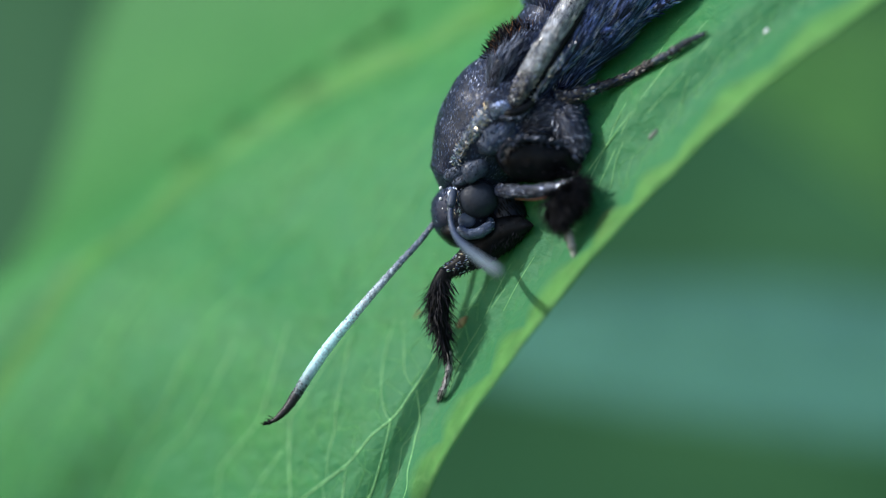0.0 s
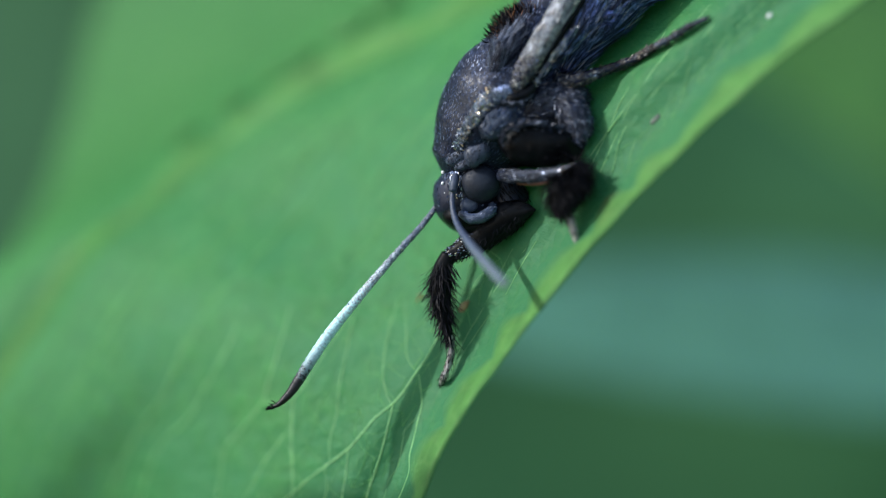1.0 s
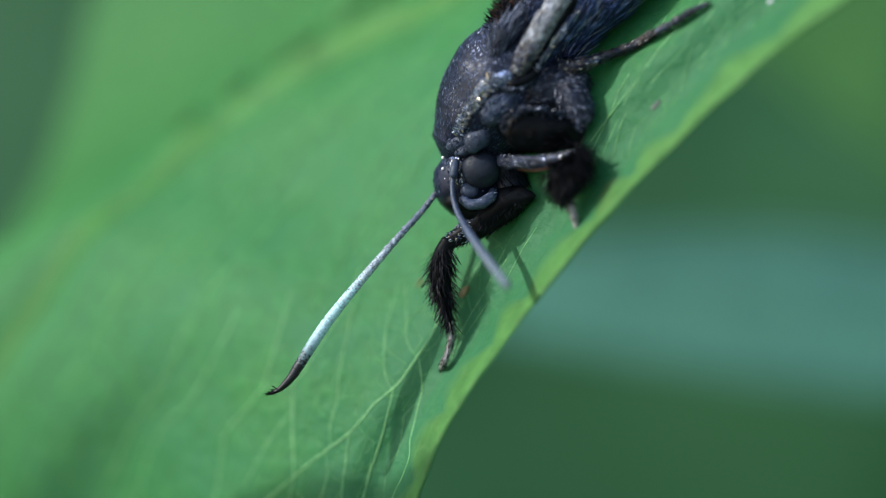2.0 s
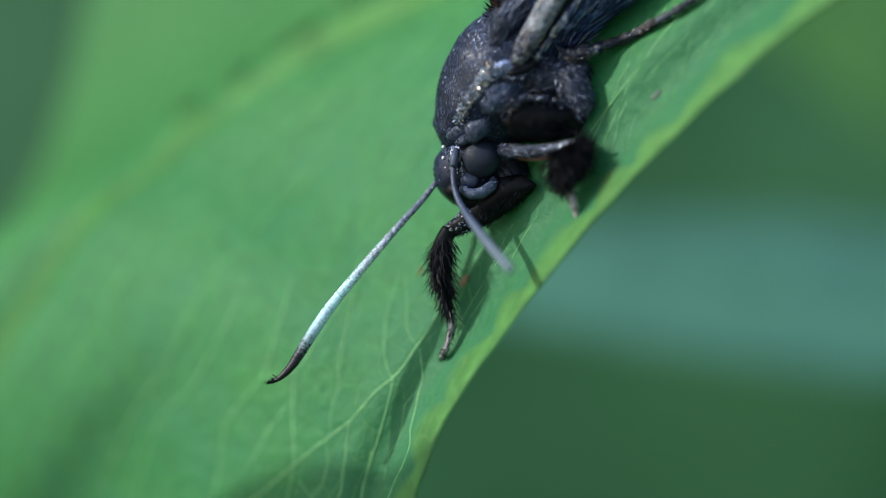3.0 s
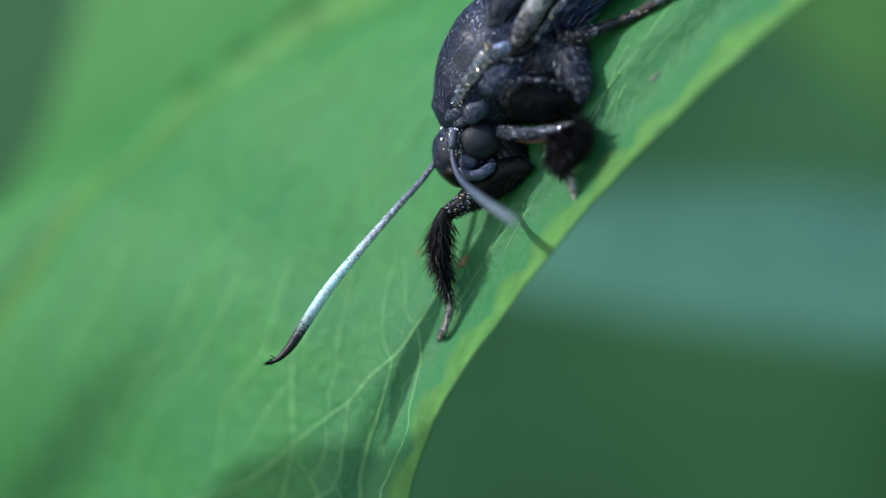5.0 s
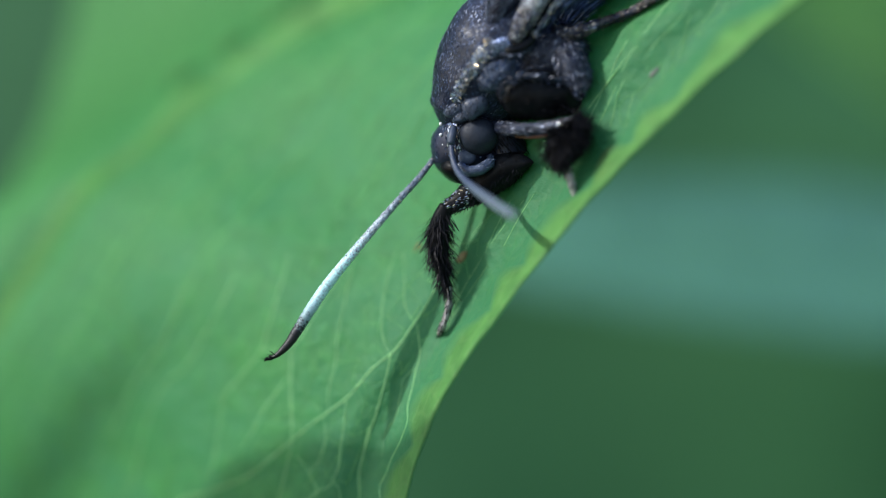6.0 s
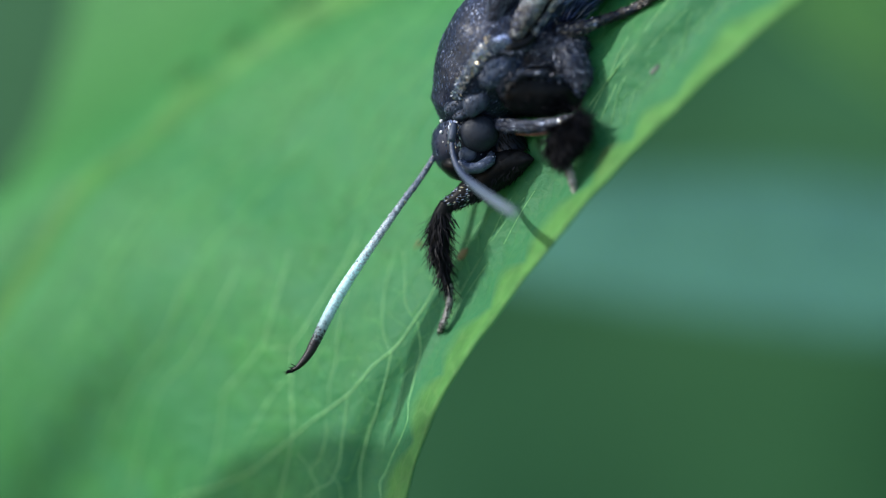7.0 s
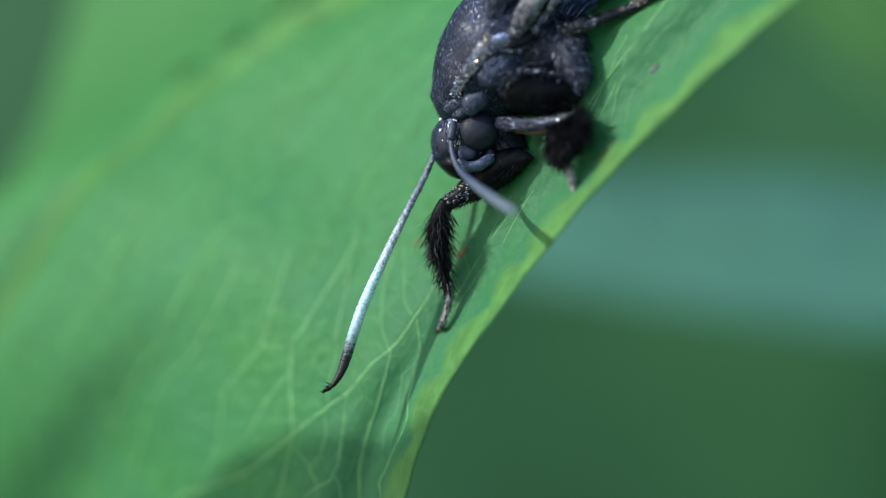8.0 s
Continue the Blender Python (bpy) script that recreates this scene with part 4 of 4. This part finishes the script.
# ---- surroundings ----
def simple_leaf(name, base, tip, width, face, material, label, stem, sag=0.12, fold=0.12):
    """A pointed leaf with a fold along its midrib."""
    thing = empty_thing(name, base, label, "leaf", "leaves around")
    a, b, f = Vector(base), Vector(tip), Vector(face).normalized()
    way = (b - a).normalized()
    side = way.cross(f).normalized()
    f = side.cross(way)
    ln = (b - a).length
    s = Shape()
    rows, cols = 40, 16
    verts, faces = [], []
    for layer in (0, 1):
        for i in range(rows + 1):
            t = i / rows
            half = width * 0.5 * (math.sin(math.pi * min(1, t * 0.97 + 0.03) ** 0.8) ** 0.75 + 0.02)
            for j in range(cols + 1):
                k = 2 * j / cols - 1
                p = a + way * ln * t + side * half * k + f * (fold * half * abs(k) - sag * ln * (t - 0.4) ** 2)
                p += f * 0.03 * width * noise.noise(p * (2.2 / width)) - f * layer * 0.012 * width
                verts.append(p)
    w, o = cols + 1, (rows + 1) * (cols + 1)
    for i in range(rows):
        for j in range(cols):
            q = (i * w + j, i * w + j + 1, (i + 1) * w + j + 1, (i + 1) * w + j)
            faces += [q, tuple(o + x for x in reversed(q))]
        for j in (0, cols):
            faces.append((i * w + j, (i + 1) * w + j, o + (i + 1) * w + j, o + i * w + j))
    s.add(verts, faces)
    part("blade", s, material, thing, parent_origin=base)
    rib = [a + way * ln * t - f * (sag * ln * (t - 0.4) ** 2) for t in (-0.08, 0.0, 0.2, 0.4, 0.6, 0.8, 0.97)]
    part("midrib", tube(rib, [width * 0.02, width * 0.018, width * 0.015, width * 0.006], 8, 24), M_MIDRIB, thing, parent_origin=base)
    foot = Vector((stem[0], stem[1], a.z - 4))
    part("petiole", tube([a - way * ln * 0.05, a * 0.6 + foot * 0.4 + Vector((0, 0, 1.5)), foot], [width * 0.02 + 0.15, 0.5, 0.7], 8, 20), M_STEM, thing, parent_origin=base)
    return thing


def build_stem(x, y, top):
    """An upright, slightly crooked plant stem."""
    keys = [(x, y, -92), (x + 0.8, y - 0.5, -50), (x - 0.4, y + 0.4, -10), (x, y, 20), (x + 0.5, y, top)]
    return tagged(link_mesh("plant_stem", tube(keys, [1.7, 1.6, 1.5, 1.3, 0.8], 14, 60, 1, (0, 1, 0), 0.06, 0.4), M_STEM), "upright green plant stem bearing leaves", "plant stem", "stems")


def build_surroundings():
    for (x, y), top in ((STEM_NEAR, 40), (STEM_BACK, 60), (STEM_SIDE, 78), (STEM_FAR, 95)):
        build_stem(x, y, top)
    simple_leaf("far_leaf", (34.49, 46.00, -7.35), (-3.69, 38.00, -3.05), 9.0, (-0.1, -0.75, 0.65), M_BLUE, "blurred leaf behind the moth, tinted blue-green with sky sheen", STEM_BACK)
    simple_leaf("far_leaf", (46.00, 57.00, 0.00), (13.00, 51.00, 13.00), 16, (-0.35, -0.75, 0.5), M_LIT, "blurred yellow-green leaf in the distance", STEM_BACK)
    shade = SUN_WAY * 55.0
    simple_leaf("leaf", Vector((-10.24, 1.31, -12.59)) + shade, Vector((0.08, -6.23, -2.74)) + shade, 7.8, SUN_WAY, M_FAR, "green leaf beside the plant that shades the moth's leaf", STEM_SIDE, 0.0, 0.05)
    shade = SUN_WAY * 150.0
    simple_leaf("leaf", Vector((-13.40, 7.50, -11.60)) + shade, Vector((-6.60, 3.20, -3.20)) + shade, 1.0, SUN_WAY, M_FAR, "narrow green leaf that shades the moth's leaf", STEM_FAR, 0.0, 0.05)

    # foliage and ground beyond, one sheet that falls behind the leaf and runs on below it
    s = Shape()
    verts, faces = [], []
    rows, cols = 60, 50
    for i in range(rows + 1):
        x = -170 + 340 * i / rows
        for j in range(cols + 1):
            t = j / cols
            if t < 0.5:
                y, z = 82.0, 130 - 180 * t / 0.5
            elif t < 0.66:
                a = (t - 0.5) / 0.16 * math.pi / 2
                y, z = 42 + 40 * math.cos(a), -50 - 42 * math.sin(a)
            else:
                y, z = 42 - 180 * (t - 0.66) / 0.34, -92.0
            n = noise.noise(Vector((x, y, z)) * 0.035) * 5
            verts.append((x, y + n * (t < 0.6), z + n * (t >= 0.6)))
    for i in range(rows):
        for j in range(cols):
            k = i * (cols + 1) + j
            faces.append((k, k + 1, k + cols + 2, k + cols + 1))
    s.add(verts, faces)
    tagged(link_mesh("backdrop", s, M_BACK), "soft dark green foliage in the distance", "backdrop", kind="structure")


def aim(rest, to):
    """The turn that takes one direction into another."""
    return Vector(rest).rotation_difference(Vector(to)).to_matrix().to_4x4()


build_leaf()
for (p, q), r, m, text in zip([(0.667, 0.086), (0.391, 0.149), (0.808, 0.085), (0.372, 0.221), (0.372, 0.214), (0.366, 0.219)], (0.062, 0.11, 0.045, 0.04, 0.03, 0.03), (M_GREYFLECK, M_RED, M_DEW, M_RED, M_RED, M_RED),
                              ("small grey fleck on the leaf", "rust-brown spot on the leaf", "bright speck on the leaf") + ("small rust-brown fleck on the leaf",) * 3):
    fleck("fleck", p, q, r, m, text, 2.6 if m is M_GREYFLECK else 1.6)
for (p, q), r in zip([(0.725, 0.805), (0.625, 0.797), (0.555, 0.787), (0.495, 0.786), (0.655, 0.795), (0.765, 0.805), (0.775, 0.812)], (0.46, 0.46, 0.34, 0.34, 0.26, 0.40, 0.30)):
    fleck("blotch", p, q, r, M_BLOTCH, "dark olive blotch beside the midrib", 1.6, 0.26)
build_surroundings()
moth, far_antenna, near_antenna = build_moth()


def motions():
    base = Vector(ANT_NEAR)
    at = Matrix.Translation((base - Vector(BODY)) * MM)
    rest = Vector(NEAR_TIPS[0][1]) - base
    walk(near_antenna, [(t, at @ aim(rest, Vector(tip) - base)) for t, tip in NEAR_TIPS])
    at = Matrix.Translation((Vector(ANT_FAR) - Vector(BODY)) * MM)
    walk(far_antenna, [(t, at @ pose(0, 0, 0, 0, -turn, 0)) for t, turn in FAR_TURN])


motions()
